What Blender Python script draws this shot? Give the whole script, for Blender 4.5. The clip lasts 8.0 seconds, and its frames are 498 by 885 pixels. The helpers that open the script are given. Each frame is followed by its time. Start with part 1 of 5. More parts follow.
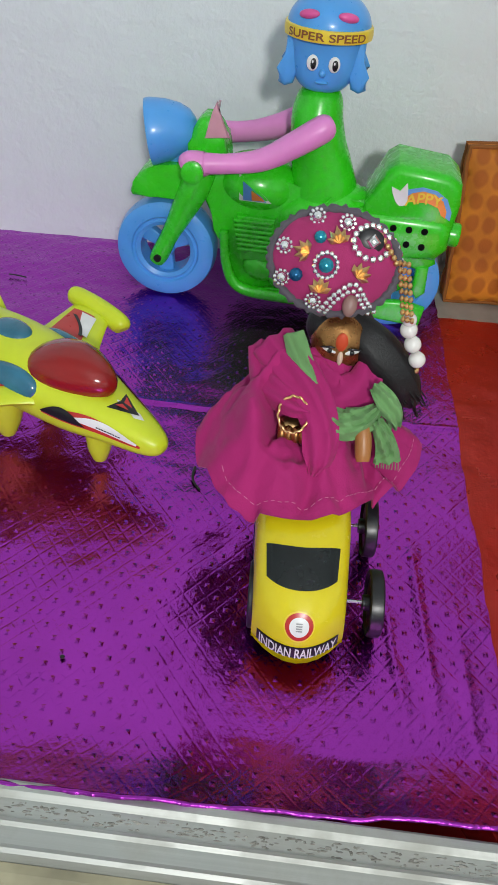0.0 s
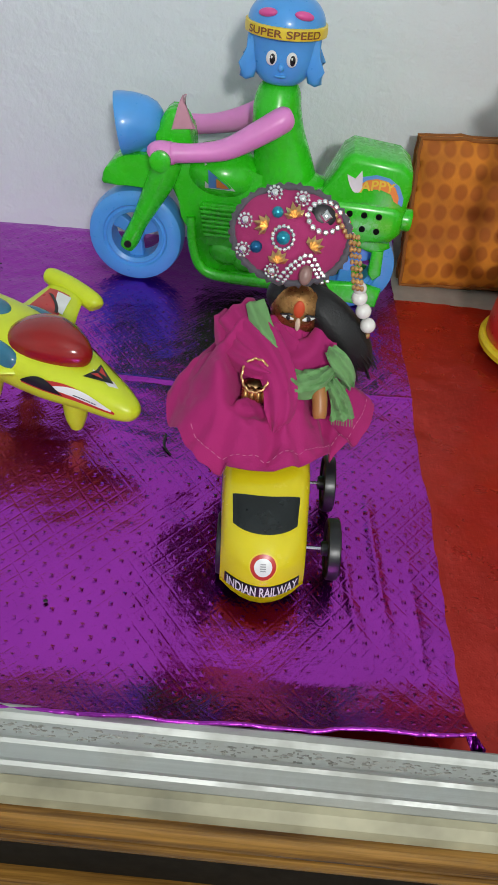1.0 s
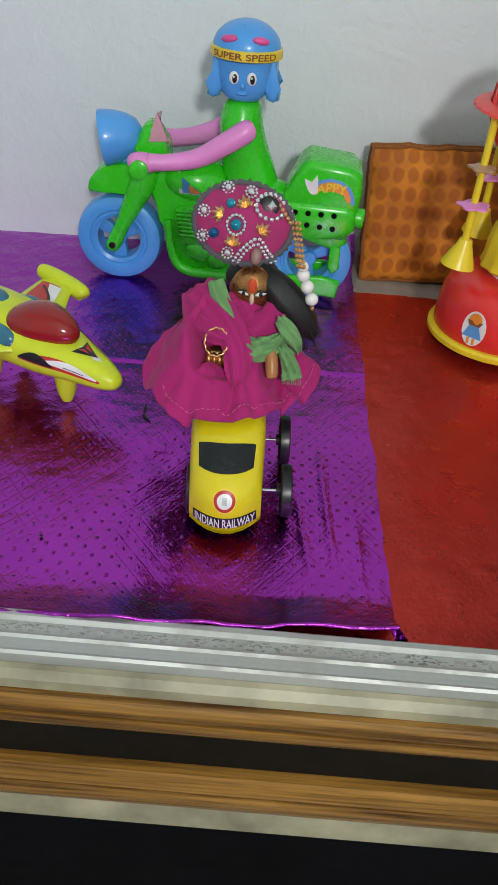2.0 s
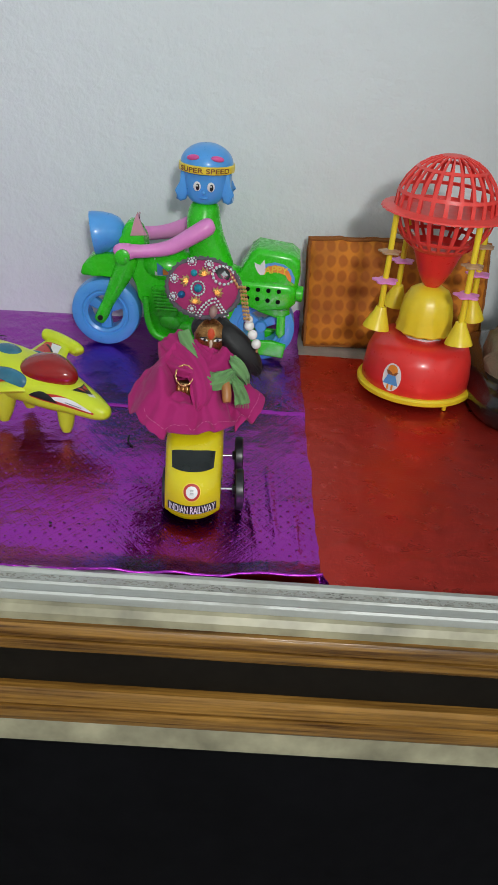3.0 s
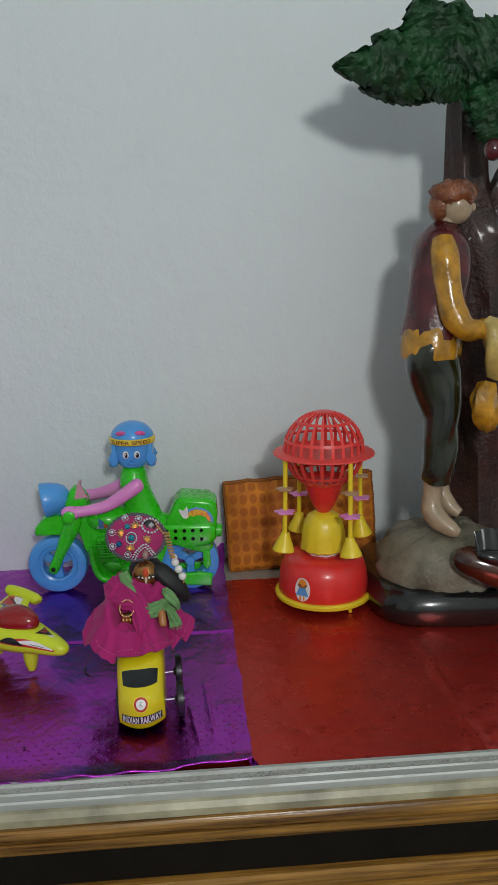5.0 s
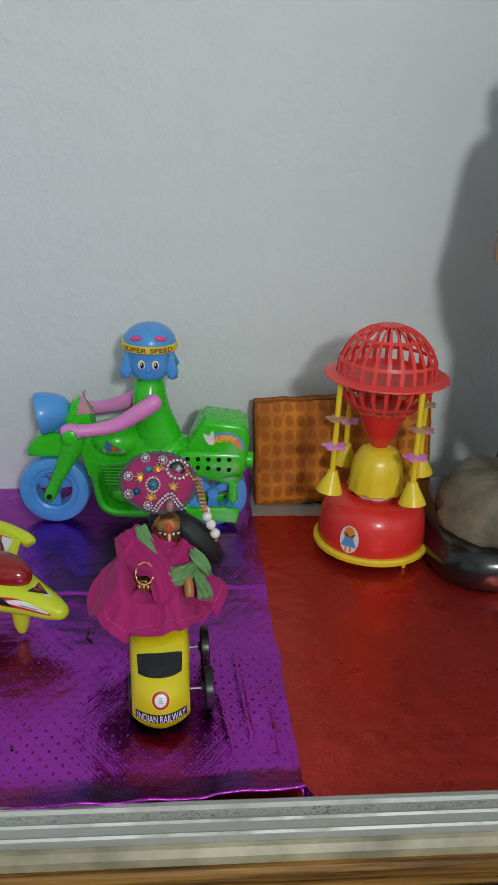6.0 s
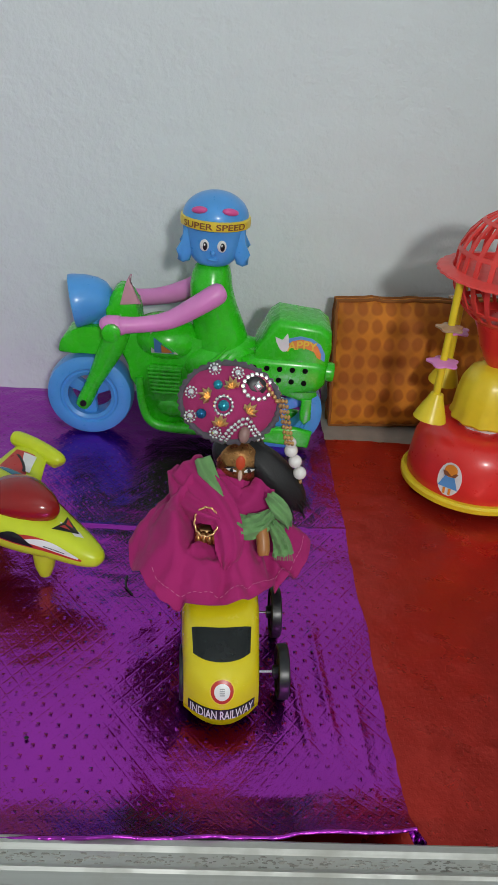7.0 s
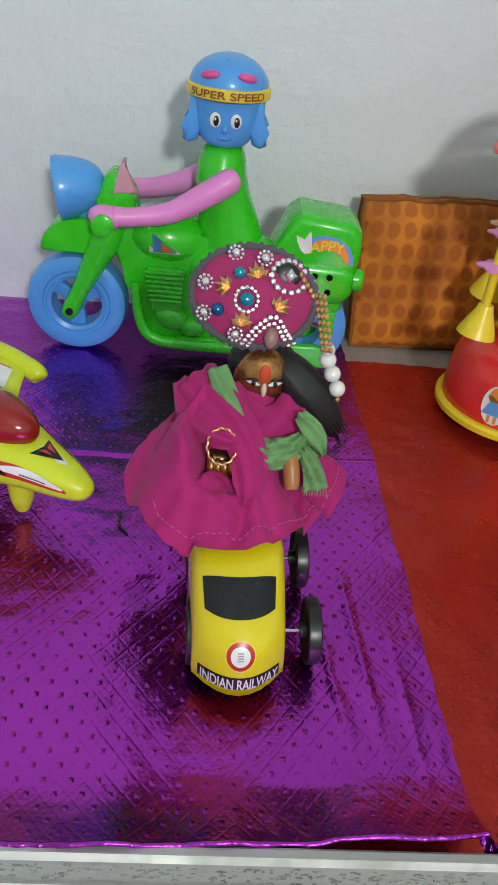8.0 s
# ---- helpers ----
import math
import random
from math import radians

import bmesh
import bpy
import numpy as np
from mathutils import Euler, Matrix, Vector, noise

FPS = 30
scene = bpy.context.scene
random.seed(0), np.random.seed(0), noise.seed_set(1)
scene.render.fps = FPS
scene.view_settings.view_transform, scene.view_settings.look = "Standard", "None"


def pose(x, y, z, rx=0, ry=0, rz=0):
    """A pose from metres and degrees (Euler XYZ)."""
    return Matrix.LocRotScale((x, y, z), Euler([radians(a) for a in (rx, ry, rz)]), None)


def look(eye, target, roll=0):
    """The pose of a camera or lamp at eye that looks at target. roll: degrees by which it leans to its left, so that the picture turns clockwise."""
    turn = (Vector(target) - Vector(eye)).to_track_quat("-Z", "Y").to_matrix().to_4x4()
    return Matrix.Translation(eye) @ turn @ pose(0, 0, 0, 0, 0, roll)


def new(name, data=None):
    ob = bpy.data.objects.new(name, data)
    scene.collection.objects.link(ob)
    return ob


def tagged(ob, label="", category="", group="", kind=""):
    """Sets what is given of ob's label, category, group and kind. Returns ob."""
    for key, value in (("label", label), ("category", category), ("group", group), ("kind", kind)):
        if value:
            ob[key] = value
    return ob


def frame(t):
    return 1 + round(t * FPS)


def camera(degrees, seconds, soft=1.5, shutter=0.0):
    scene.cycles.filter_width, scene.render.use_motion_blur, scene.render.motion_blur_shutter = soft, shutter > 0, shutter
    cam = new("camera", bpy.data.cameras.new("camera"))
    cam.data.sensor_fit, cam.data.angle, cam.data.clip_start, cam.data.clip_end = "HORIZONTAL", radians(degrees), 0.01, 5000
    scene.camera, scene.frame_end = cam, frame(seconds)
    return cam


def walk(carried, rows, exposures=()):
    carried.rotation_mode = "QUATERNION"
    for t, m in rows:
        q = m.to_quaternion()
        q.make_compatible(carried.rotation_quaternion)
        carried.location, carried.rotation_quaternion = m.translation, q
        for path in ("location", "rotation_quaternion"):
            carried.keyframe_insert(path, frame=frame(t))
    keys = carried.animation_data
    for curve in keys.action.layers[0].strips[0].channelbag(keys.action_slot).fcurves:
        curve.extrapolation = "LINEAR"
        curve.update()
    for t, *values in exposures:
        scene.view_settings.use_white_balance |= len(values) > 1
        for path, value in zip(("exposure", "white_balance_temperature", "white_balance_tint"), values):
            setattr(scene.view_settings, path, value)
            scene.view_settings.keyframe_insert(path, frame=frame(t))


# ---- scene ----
cam = camera(33.5, 8.0, soft=1.2)
PATH = [
    (0, (-0.003, -0.165, 0.289), (-0.059, 1.414, -0.936), 5.5),
    (0.5, (-0.001, -0.177, 0.284), (-0.022, 1.418, -0.922), 6.1),
    (1, (0.002, -0.202, 0.293), (0.015, 1.387, -0.921), 6.3),
    (1.2, (0.005, -0.216, 0.296), (0.047, 1.383, -0.905), 6.5),
    (2.3, (0.029, -0.315, 0.317), (0.033, 1.329, -0.822), 4.8),
    (2.5, (0.031, -0.35, 0.325), (0.055, 1.345, -0.736), 5.3),
    (3, (0.037, -0.422, 0.335), (0.092, 1.328, -0.63), 4.9),
    (3.5, (0.05, -0.48, 0.362), (0.12, 1.333, -0.48), 2.6),
    (4, (0.059, -0.552, 0.389), (0.161, 1.334, -0.272), -1.5),
    (4.2, (0.065, -0.573, 0.385), (0.177, 1.325, -0.235), -1.7),
    (5.3, (0.048, -0.561, 0.399), (0.231, 1.384, -0.027), -0.6),
    (5.5, (0.042, -0.516, 0.401), (0.225, 1.42, -0.07), -0.1),
    (6, (0.023, -0.389, 0.384), (0.207, 1.466, -0.341), 2.3),
    (6.5, (0.007, -0.306, 0.369), (0.138, 1.512, -0.455), 3.2),
    (7, (-0.002, -0.247, 0.334), (0.119, 1.508, -0.617), 5.0),
    (7.5, (-0.009, -0.201, 0.304), (0.146, 1.505, -0.728), 6.4),
    (8, (-0.012, -0.177, 0.279), (0.146, 1.502, -0.796), 6.7),
]
walk(cam, [(t, look(eye, target, roll)) for t, eye, target, roll in PATH],
     exposures=[(0.0, 0.05), (1.0, 0.0), (2.5, -0.1), (3.5, -0.15), (4.0, -0.47), (5.5, -0.58), (6.0, -0.45), (6.5, -0.4), (7.5, -0.18), (8.0, -0.05)])
scene.world = bpy.data.worlds.new("world")
scene.world.use_nodes = True
scene.world.node_tree.nodes["Background"].inputs[0].default_value = (0.6, 0.7, 0.8, 1)
scene.world.node_tree.nodes["Background"].inputs[1].default_value = 0.05

# one electric bulb high in the room, behind the camera
bulb = bpy.data.lights.new("room_bulb", "POINT")
bulb.shadow_soft_size, bulb.energy, bulb.color = 0.07, 47.0, (1.0, 1.0, 0.975)
new("room_bulb", bulb).matrix_world = look((0.25, -1.25, 0.78), (0.10, 0.3, 0.1))


# ---- materials ----
def nodes_of(name):
    m = bpy.data.materials.new(name)
    m.use_nodes = True
    return m, m.node_tree.nodes, m.node_tree.links, m.node_tree.nodes["Principled BSDF"]


def mth(nt, op, a, b=None, c=None):
    n = nt.nodes.new("ShaderNodeMath")
    n.operation = op
    for i, v in enumerate((a, b, c)):
        if v is None:
            continue
        if isinstance(v, (int, float)):
            n.inputs[i].default_value = v
        else:
            nt.links.new(v, n.inputs[i])
    return n.outputs[0]


def noise_tex(nt, scale, detail=4.0, rough=0.55, coord=None):
    n = nt.nodes.new("ShaderNodeTexNoise")
    n.inputs["Scale"].default_value, n.inputs["Detail"].default_value, n.inputs["Roughness"].default_value = scale, detail, rough
    if coord is None:
        coord = nt.nodes.new("ShaderNodeTexCoord").outputs["Object"]
    nt.links.new(coord, n.inputs["Vector"])
    return n.outputs["Fac"]


def mixed(nt, fac, a, b):
    n = nt.nodes.new("ShaderNodeMix")
    n.data_type = "RGBA"
    for v, i in ((fac, 0), (a, 6), (b, 7)):
        if isinstance(v, (int, float)):
            n.inputs[i].default_value = v
        elif isinstance(v, (tuple, list)):
            n.inputs[i].default_value = (*v, 1)
        else:
            nt.links.new(v, n.inputs[i])
    return n.outputs[2]


def ramp(nt, fac, lo, hi):
    n = nt.nodes.new("ShaderNodeMapRange")
    n.inputs[1].default_value, n.inputs[2].default_value = lo, hi
    nt.links.new(fac, n.inputs[0])
    return n.outputs[0]


def bumped(nt, bsdf, height, strength, distance):
    n = nt.nodes.new("ShaderNodeBump")
    n.inputs["Strength"].default_value, n.inputs["Distance"].default_value = strength, distance
    nt.links.new(height, n.inputs["Height"])
    nt.links.new(n.outputs[0], bsdf.inputs["Normal"])


def plain(name, rgb, rough=0.4, metal=0.0, vary=0.12, scale=60.0, bump=0.15, coat=0.0, dist=0.0006, sss=0.0, trans=0.0, spec=0.5, fine=0.0):
    """A surface with slight blotches, uneven gloss and fine relief."""
    m, n, l, b = nodes_of(name)
    nt = m.node_tree
    f = ramp(nt, noise_tex(nt, scale), 0.3, 0.7)
    dark = tuple(c * (1 - vary) for c in rgb)
    light = tuple(min(1, c * (1 + vary * 0.6)) for c in rgb)
    l.new(mixed(nt, f, dark, light), b.inputs["Base Color"])
    b.inputs["Metallic"].default_value = metal
    g = noise_tex(nt, scale * 3.1, 3.0)
    l.new(mth(nt, "MULTIPLY_ADD", g, rough * 0.5, rough * 0.75), b.inputs["Roughness"])
    b.inputs["Coat Weight"].default_value, b.inputs["Coat Roughness"].default_value = coat, 0.12
    b.inputs["Specular IOR Level"].default_value = spec
    b.inputs["Transmission Weight"].default_value = trans
    if sss:
        b.inputs["Subsurface Weight"].default_value = sss
        b.inputs["Subsurface Radius"].default_value = (0.004, 0.004, 0.004)
        b.inputs["Subsurface Scale"].default_value = 0.4
    if bump:
        bumped(nt, b, noise_tex(nt, fine or scale * 6, 4.0), bump, dist)
    return m


def foil(name, rgb, pitch, rough, lattice=1.0, metal=1.0, wrinkle=0.5):
    """Metallic wrapping paper, embossed with a lattice of lines and a stud in every cell."""
    m, n, l, b = nodes_of(name)
    nt = m.node_tree
    co = nt.nodes.new("ShaderNodeTexCoord").outputs["Object"]
    sep = nt.nodes.new("ShaderNodeSeparateXYZ")
    l.new(co, sep.inputs[0])
    x, y = sep.outputs[0], sep.outputs[1]
    k = 1.0 / pitch
    u = mth(nt, "MULTIPLY", mth(nt, "MULTIPLY_ADD", y, 0.75, x), k)
    v = mth(nt, "MULTIPLY", mth(nt, "MULTIPLY_ADD", y, -0.75, x), k)
    pu, pv = mth(nt, "PINGPONG", u, 0.5), mth(nt, "PINGPONG", v, 0.5)
    edge = mth(nt, "MINIMUM", pu, pv)
    groove = mth(nt, "SUBTRACT", 1.0, ramp(nt, edge, 0.02, 0.11))
    cu, cv = mth(nt, "SUBTRACT", 0.5, pu), mth(nt, "SUBTRACT", 0.5, pv)
    stud = mth(nt, "SUBTRACT", 1.0, ramp(nt, mth(nt, "ADD", cu, cv), 0.0, 0.22))
    pattern = mth(nt, "SUBTRACT", mth(nt, "MULTIPLY", stud, 1.0), mth(nt, "MULTIPLY", groove, 0.22))
    worn = ramp(nt, noise_tex(nt, 9.0, 3.0, coord=co), 0.25, 0.6)
    h = mth(nt, "MULTIPLY", mth(nt, "MULTIPLY", pattern, worn), 0.00070 * lattice)
    h = mth(nt, "MULTIPLY_ADD", noise_tex(nt, 38.0, 3.0, coord=co), 0.004 * wrinkle, h)
    h = mth(nt, "MULTIPLY_ADD", noise_tex(nt, 420.0, 3.0, coord=co), 0.00025, h)
    bumped(nt, b, h, 1.0, 1.0)
    f = ramp(nt, noise_tex(nt, 14.0, 5.0, coord=co), 0.3, 0.7)
    l.new(mixed(nt, f, tuple(c * 0.8 for c in rgb), rgb), b.inputs["Base Color"])
    b.inputs["Metallic"].default_value = metal
    l.new(mth(nt, "MULTIPLY_ADD", noise_tex(nt, 55.0, 4.0, coord=co), 0.16, rough - 0.06), b.inputs["Roughness"])
    return m


def painted_wall(name, rgb):
    m, n, l, b = nodes_of(name)
    nt = m.node_tree
    co = nt.nodes.new("ShaderNodeTexCoord").outputs["Object"]
    big, mid = ramp(nt, noise_tex(nt, 2.6, 5.0, coord=co), 0.3, 0.7), ramp(nt, noise_tex(nt, 17.0, 6.0, 0.65, coord=co), 0.55, 0.72)
    c = mixed(nt, big, tuple(v * 0.94 for v in rgb), rgb)
    c = mixed(nt, mth(nt, "MULTIPLY", mid, 0.10), c, (0.55, 0.57, 0.58))
    l.new(c, b.inputs["Base Color"])
    b.inputs["Roughness"].default_value = 0.6
    h = mth(nt, "MULTIPLY_ADD", noise_tex(nt, 210.0, 5.0, coord=co), 0.25, noise_tex(nt, 30.0, 5.0, 0.6, coord=co))
    bumped(nt, b, h, 0.6, 0.005)
    return m


def wood(name, dark, light, rough=0.3):
    m, n, l, b = nodes_of(name)
    nt = m.node_tree
    co = nt.nodes.new("ShaderNodeTexCoord").outputs["Object"]
    mp = nt.nodes.new("ShaderNodeMapping")
    mp.inputs["Scale"].default_value = (5.0, 160.0, 160.0)
    l.new(co, mp.inputs[0])
    grain = noise_tex(nt, 1.6, 6.0, 0.65, coord=mp.outputs[0])
    patch = ramp(nt, noise_tex(nt, 7.0, 4.0, coord=co), 0.35, 0.65)
    c = mixed(nt, ramp(nt, grain, 0.35, 0.65), dark, light)
    c = mixed(nt, mth(nt, "MULTIPLY", patch, 0.4), c, tuple(v * 0.6 for v in dark))
    l.new(c, b.inputs["Base Color"])
    b.inputs["Roughness"].default_value = rough
    bumped(nt, b, grain, 0.3, 0.0008)
    return m


def cloth(name, rgb, rough=0.85, weave=1400.0, pattern=None):
    m, n, l, b = nodes_of(name)
    nt = m.node_tree
    co = nt.nodes.new("ShaderNodeTexCoord").outputs["Object"]
    f = ramp(nt, noise_tex(nt, 45.0, 5.0, coord=co), 0.3, 0.7)
    c = mixed(nt, f, tuple(v * 0.85 for v in rgb), rgb)
    l.new(c, b.inputs["Base Color"])
    b.inputs["Roughness"].default_value = rough
    b.inputs["Sheen Weight"].default_value = 0.08
    b.inputs["Sheen Roughness"].default_value = 0.5
    h = mth(nt, "MULTIPLY_ADD", noise_tex(nt, 110.0, 3.0, coord=co), 1.5, noise_tex(nt, weave, 2.0, coord=co))
    bumped(nt, b, h, 0.35, 0.0006)
    return m


def spotted_cloth(name, base, spot, pitch):
    """Faded orange ikat cloth: rows of soft darker ovals."""
    m, n, l, b = nodes_of(name)
    nt = m.node_tree
    co = nt.nodes.new("ShaderNodeTexCoord").outputs["Object"]
    sep = nt.nodes.new("ShaderNodeSeparateXYZ")
    l.new(co, sep.inputs[0])
    wob = mth(nt, "MULTIPLY_ADD", noise_tex(nt, 60.0, 2.0, coord=co), 0.3, -0.15)
    u = mth(nt, "PINGPONG", mth(nt, "ADD", mth(nt, "MULTIPLY", sep.outputs[0], 1 / pitch), wob), 0.5)
    v = mth(nt, "PINGPONG", mth(nt, "ADD", mth(nt, "MULTIPLY", sep.outputs[2], 0.8 / pitch), wob), 0.5)
    d = mth(nt, "SQRT", mth(nt, "ADD", mth(nt, "POWER", u, 2.0), mth(nt, "POWER", v, 2.0)))
    s = mth(nt, "SUBTRACT", 1.0, ramp(nt, d, 0.32, 0.46))
    stain = ramp(nt, noise_tex(nt, 22.0, 4.0, coord=co), 0.4, 0.62)
    c = mixed(nt, mth(nt, "MULTIPLY", s, 0.75), base, spot)
    c = mixed(nt, mth(nt, "MULTIPLY", stain, 0.55), c, tuple(x * 0.6 for x in spot))
    l.new(c, b.inputs["Base Color"])
    b.inputs["Roughness"].default_value = 0.75
    bumped(nt, b, noise_tex(nt, 900.0, 2.0, coord=co), 0.3, 0.0006)
    return m


def aluminium(name):
    m, n, l, b = nodes_of(name)
    nt = m.node_tree
    co = nt.nodes.new("ShaderNodeTexCoord").outputs["Object"]
    mp = nt.nodes.new("ShaderNodeMapping")
    mp.inputs["Scale"].default_value = (3.0, 240.0, 240.0)
    l.new(co, mp.inputs[0])
    streak = noise_tex(nt, 2.0, 4.0, coord=mp.outputs[0])
    dirt = ramp(nt, noise_tex(nt, 24.0, 6.0, 0.65, coord=co), 0.5, 0.7)
    c = mixed(nt, streak, (0.42, 0.43, 0.41), (0.56, 0.57, 0.54))
    c = mixed(nt, mth(nt, "MULTIPLY", dirt, 0.45), c, (0.30, 0.28, 0.23))
    l.new(c, b.inputs["Base Color"])
    l.new(mth(nt, "SUBTRACT", 0.68, mth(nt, "MULTIPLY", dirt, 0.45)), b.inputs["Metallic"])
    l.new(mth(nt, "MULTIPLY_ADD", dirt, 0.25, 0.52), b.inputs["Roughness"])
    bumped(nt, b, streak, 0.2, 0.0006)
    return m


WALL = painted_wall("white_limewash", (0.745, 0.80, 0.815))
STONE = plain("grey_stone_top", (0.45, 0.44, 0.40), 0.45, vary=0.3, scale=30, bump=0.2)
PURPLE = foil("purple_foil", (0.45, 0.050, 0.52), 0.0100, 0.20, lattice=0.75, wrinkle=0.09)
RED = foil("red_foil", (0.56, 0.040, 0.028), 0.0050, 0.27, lattice=0.2, metal=0.70, wrinkle=0.22)
ALU = aluminium("scuffed_aluminium")
GRIME = plain("groove_grime", (0.30, 0.29, 0.26), 0.9, vary=0.5, scale=90, bump=0.6, dist=0.002)
YELLOWED = plain("yellowed_laminate", (0.36, 0.33, 0.22), 0.42, vary=0.5, scale=25, bump=0.25)
GOLDWOOD = wood("golden_brown_wood", (0.07, 0.026, 0.004), (0.46, 0.23, 0.045), 0.24)
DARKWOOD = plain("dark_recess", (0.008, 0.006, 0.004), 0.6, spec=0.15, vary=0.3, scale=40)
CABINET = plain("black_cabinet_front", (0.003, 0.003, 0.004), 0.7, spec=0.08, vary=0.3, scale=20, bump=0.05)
FLOORM = plain("room_floor", (0.30, 0.27, 0.24), 0.4, vary=0.25, scale=6)
GREEN = plain("green_plastic", (0.035, 0.62, 0.012), 0.27, vary=0.07, scale=70, bump=0.05, coat=0.25, sss=0.15)
BLUE = plain("sky_blue_plastic", (0.09, 0.37, 0.84), 0.30, vary=0.07, scale=70, bump=0.05, coat=0.2, sss=0.15)
PINK = plain("pink_plastic", (0.82, 0.28, 0.66), 0.34, vary=0.07, scale=70, bump=0.05, sss=0.15)
HOTPINK = plain("hot_pink_plastic", (0.75, 0.10, 0.34), 0.4, vary=0.1, bump=0.05)
LIME = plain("lime_plastic", (0.66, 0.76, 0.03), 0.33, vary=0.06, scale=70, bump=0.06, sss=0.15)
YELLOW = plain("yellow_plastic", (0.76, 0.63, 0.01), 0.25, vary=0.05, scale=70, bump=0.04, coat=0.3)
SUNNY = plain("sunny_yellow_plastic", (0.86, 0.66, 0.03), 0.32, vary=0.08, scale=70, bump=0.06, sss=0.1)
TOYRED = plain("red_plastic", (0.78, 0.035, 0.03), 0.3, vary=0.08, scale=70, bump=0.06, coat=0.2, sss=0.1)
NETRED = plain("coral_red_plastic", (0.85, 0.07, 0.06), 0.35, vary=0.08, scale=70, bump=0.06, sss=0.2)
BLACKP = plain("black_plastic", (0.012, 0.012, 0.016), 0.35, vary=0.2, bump=0.1)
WINDOWP = plain("black_window_sticker", (0.012, 0.015, 0.016), 0.16, vary=0.3, scale=80, bump=0.1)
STEEL = plain("steel_wire", (0.75, 0.74, 0.76), 0.25, metal=1.0)
PAPERW = plain("white_sticker", (0.82, 0.82, 0.82), 0.35, bump=0.05)
STRED = plain("red_sticker", (0.55, 0.035, 0.03), 0.3, bump=0.05)
STBLUE = plain("blue_sticker", (0.12, 0.36, 0.75), 0.3, bump=0.05)
STORANGE = plain("orange_sticker", (0.85, 0.30, 0.04), 0.3, bump=0.05)
STYELLOW = plain("yellow_sticker", (0.88, 0.66, 0.05), 0.3, bump=0.05)
STBROWN = plain("brown_print", (0.25, 0.09, 0.03), 0.4, bump=0.05)
STGREY = plain("grey_print", (0.35, 0.35, 0.36), 0.4, bump=0.05)
CANOPY = plain("clear_red_canopy", (0.34, 0.012, 0.012), 0.14, vary=0.15, scale=40, bump=0.02, coat=0.15, trans=0.15)
JETGLASS = plain("blue_green_canopy", (0.03, 0.16, 0.26), 0.2, vary=0.3, scale=60, bump=0.05, coat=0.3)
CUSHION = spotted_cloth("orange_spotted_cloth", (0.74, 0.25, 0.016), (0.44, 0.105, 0.008), 0.0122)
PIPING = cloth("brown_piping", (0.30, 0.10, 0.015))
MAGENTA = cloth("magenta_cotton", (0.42, 0.010, 0.150))
MINT = cloth("green_cotton", (0.17, 0.36, 0.13))
STITCH = plain("pale_stitching", (0.60, 0.16, 0.32), 0.8)
BRASS = plain("dark_brass", (0.42, 0.20, 0.07), 0.28, metal=0.85, vary=0.35, scale=120, bump=0.2)
GOLD = plain("gold_metal", (0.78, 0.50, 0.22), 0.34, metal=1.0, vary=0.2, scale=200)
GEM = plain("clear_rhinestone", (0.93, 0.94, 0.95), 0.08, metal=0.9, vary=0.05, scale=300, bump=0.0, coat=0.5)
AQUA = plain("aqua_gem", (0.02, 0.30, 0.42), 0.2, metal=0.5, vary=0.3, scale=300, bump=0.0)
NAVY = plain("blue_gem", (0.01, 0.12, 0.28), 0.2, metal=0.5, vary=0.3, scale=300, bump=0.0)
PEARL = plain("pearl", (0.82, 0.79, 0.76), 0.22, vary=0.05, scale=200, bump=0.0, coat=0.6, sss=0.2)
LACE = cloth("grey_lace", (0.10, 0.09, 0.11))
VELVET = cloth("pink_velvet", (0.40, 0.024, 0.14))
HAIR = plain("black_hair", (0.006, 0.006, 0.007), 0.55, vary=0.3, scale=60, bump=0.3, dist=0.001, fine=900)
VERMILION = plain("vermilion_paint", (0.62, 0.07, 0.02), 0.6)
EYEW = plain("white_paint", (0.80, 0.80, 0.78), 0.4, bump=0.0)
EYEB = plain("black_paint", (0.01, 0.01, 0.012), 0.3, bump=0.0)
PASTE = plain("pale_paste", (0.75, 0.55, 0.42), 0.6)
ROCK = plain("grey_painted_rock", (0.21, 0.19, 0.135), 0.45, vary=0.5, scale=35, bump=0.6, dist=0.003)
PLINTH = plain("black_gloss_plinth", (0.010, 0.010, 0.010), 0.22, vary=0.3, scale=40, bump=0.15, coat=0.4)
SKIN = plain("pale_painted_plaster", (0.42, 0.31, 0.20), 0.3, vary=0.25, scale=50, coat=0.3)
VEST = plain("maroon_painted_plaster", (0.085, 0.010, 0.013), 0.25, vary=0.6, scale=45, coat=0.5, bump=0.4, dist=0.005, fine=60)
SLEEVE = plain("ochre_painted_plaster", (0.50, 0.24, 0.014), 0.22, vary=0.6, scale=55, coat=0.5, bump=0.4, dist=0.005, fine=60)
BREECHES = plain("olive_black_plaster", (0.016, 0.018, 0.005), 0.16, vary=0.8, scale=32, coat=0.7, bump=0.35, dist=0.005, fine=45)
BARK = plain("glossy_brown_bark", (0.036, 0.011, 0.007), 0.42, vary=0.6, scale=38, coat=0.12, bump=0.7, dist=0.004)
STHAIR = plain("auburn_plaster", (0.22, 0.065, 0.020), 0.28, vary=0.5, scale=60, coat=0.4, bump=0.6, dist=0.003)
LEAFM = plain("dark_green_plaster_leaves", (0.008, 0.055, 0.014), 0.5, vary=0.7, scale=30, coat=0.0, bump=0.7, dist=0.004)
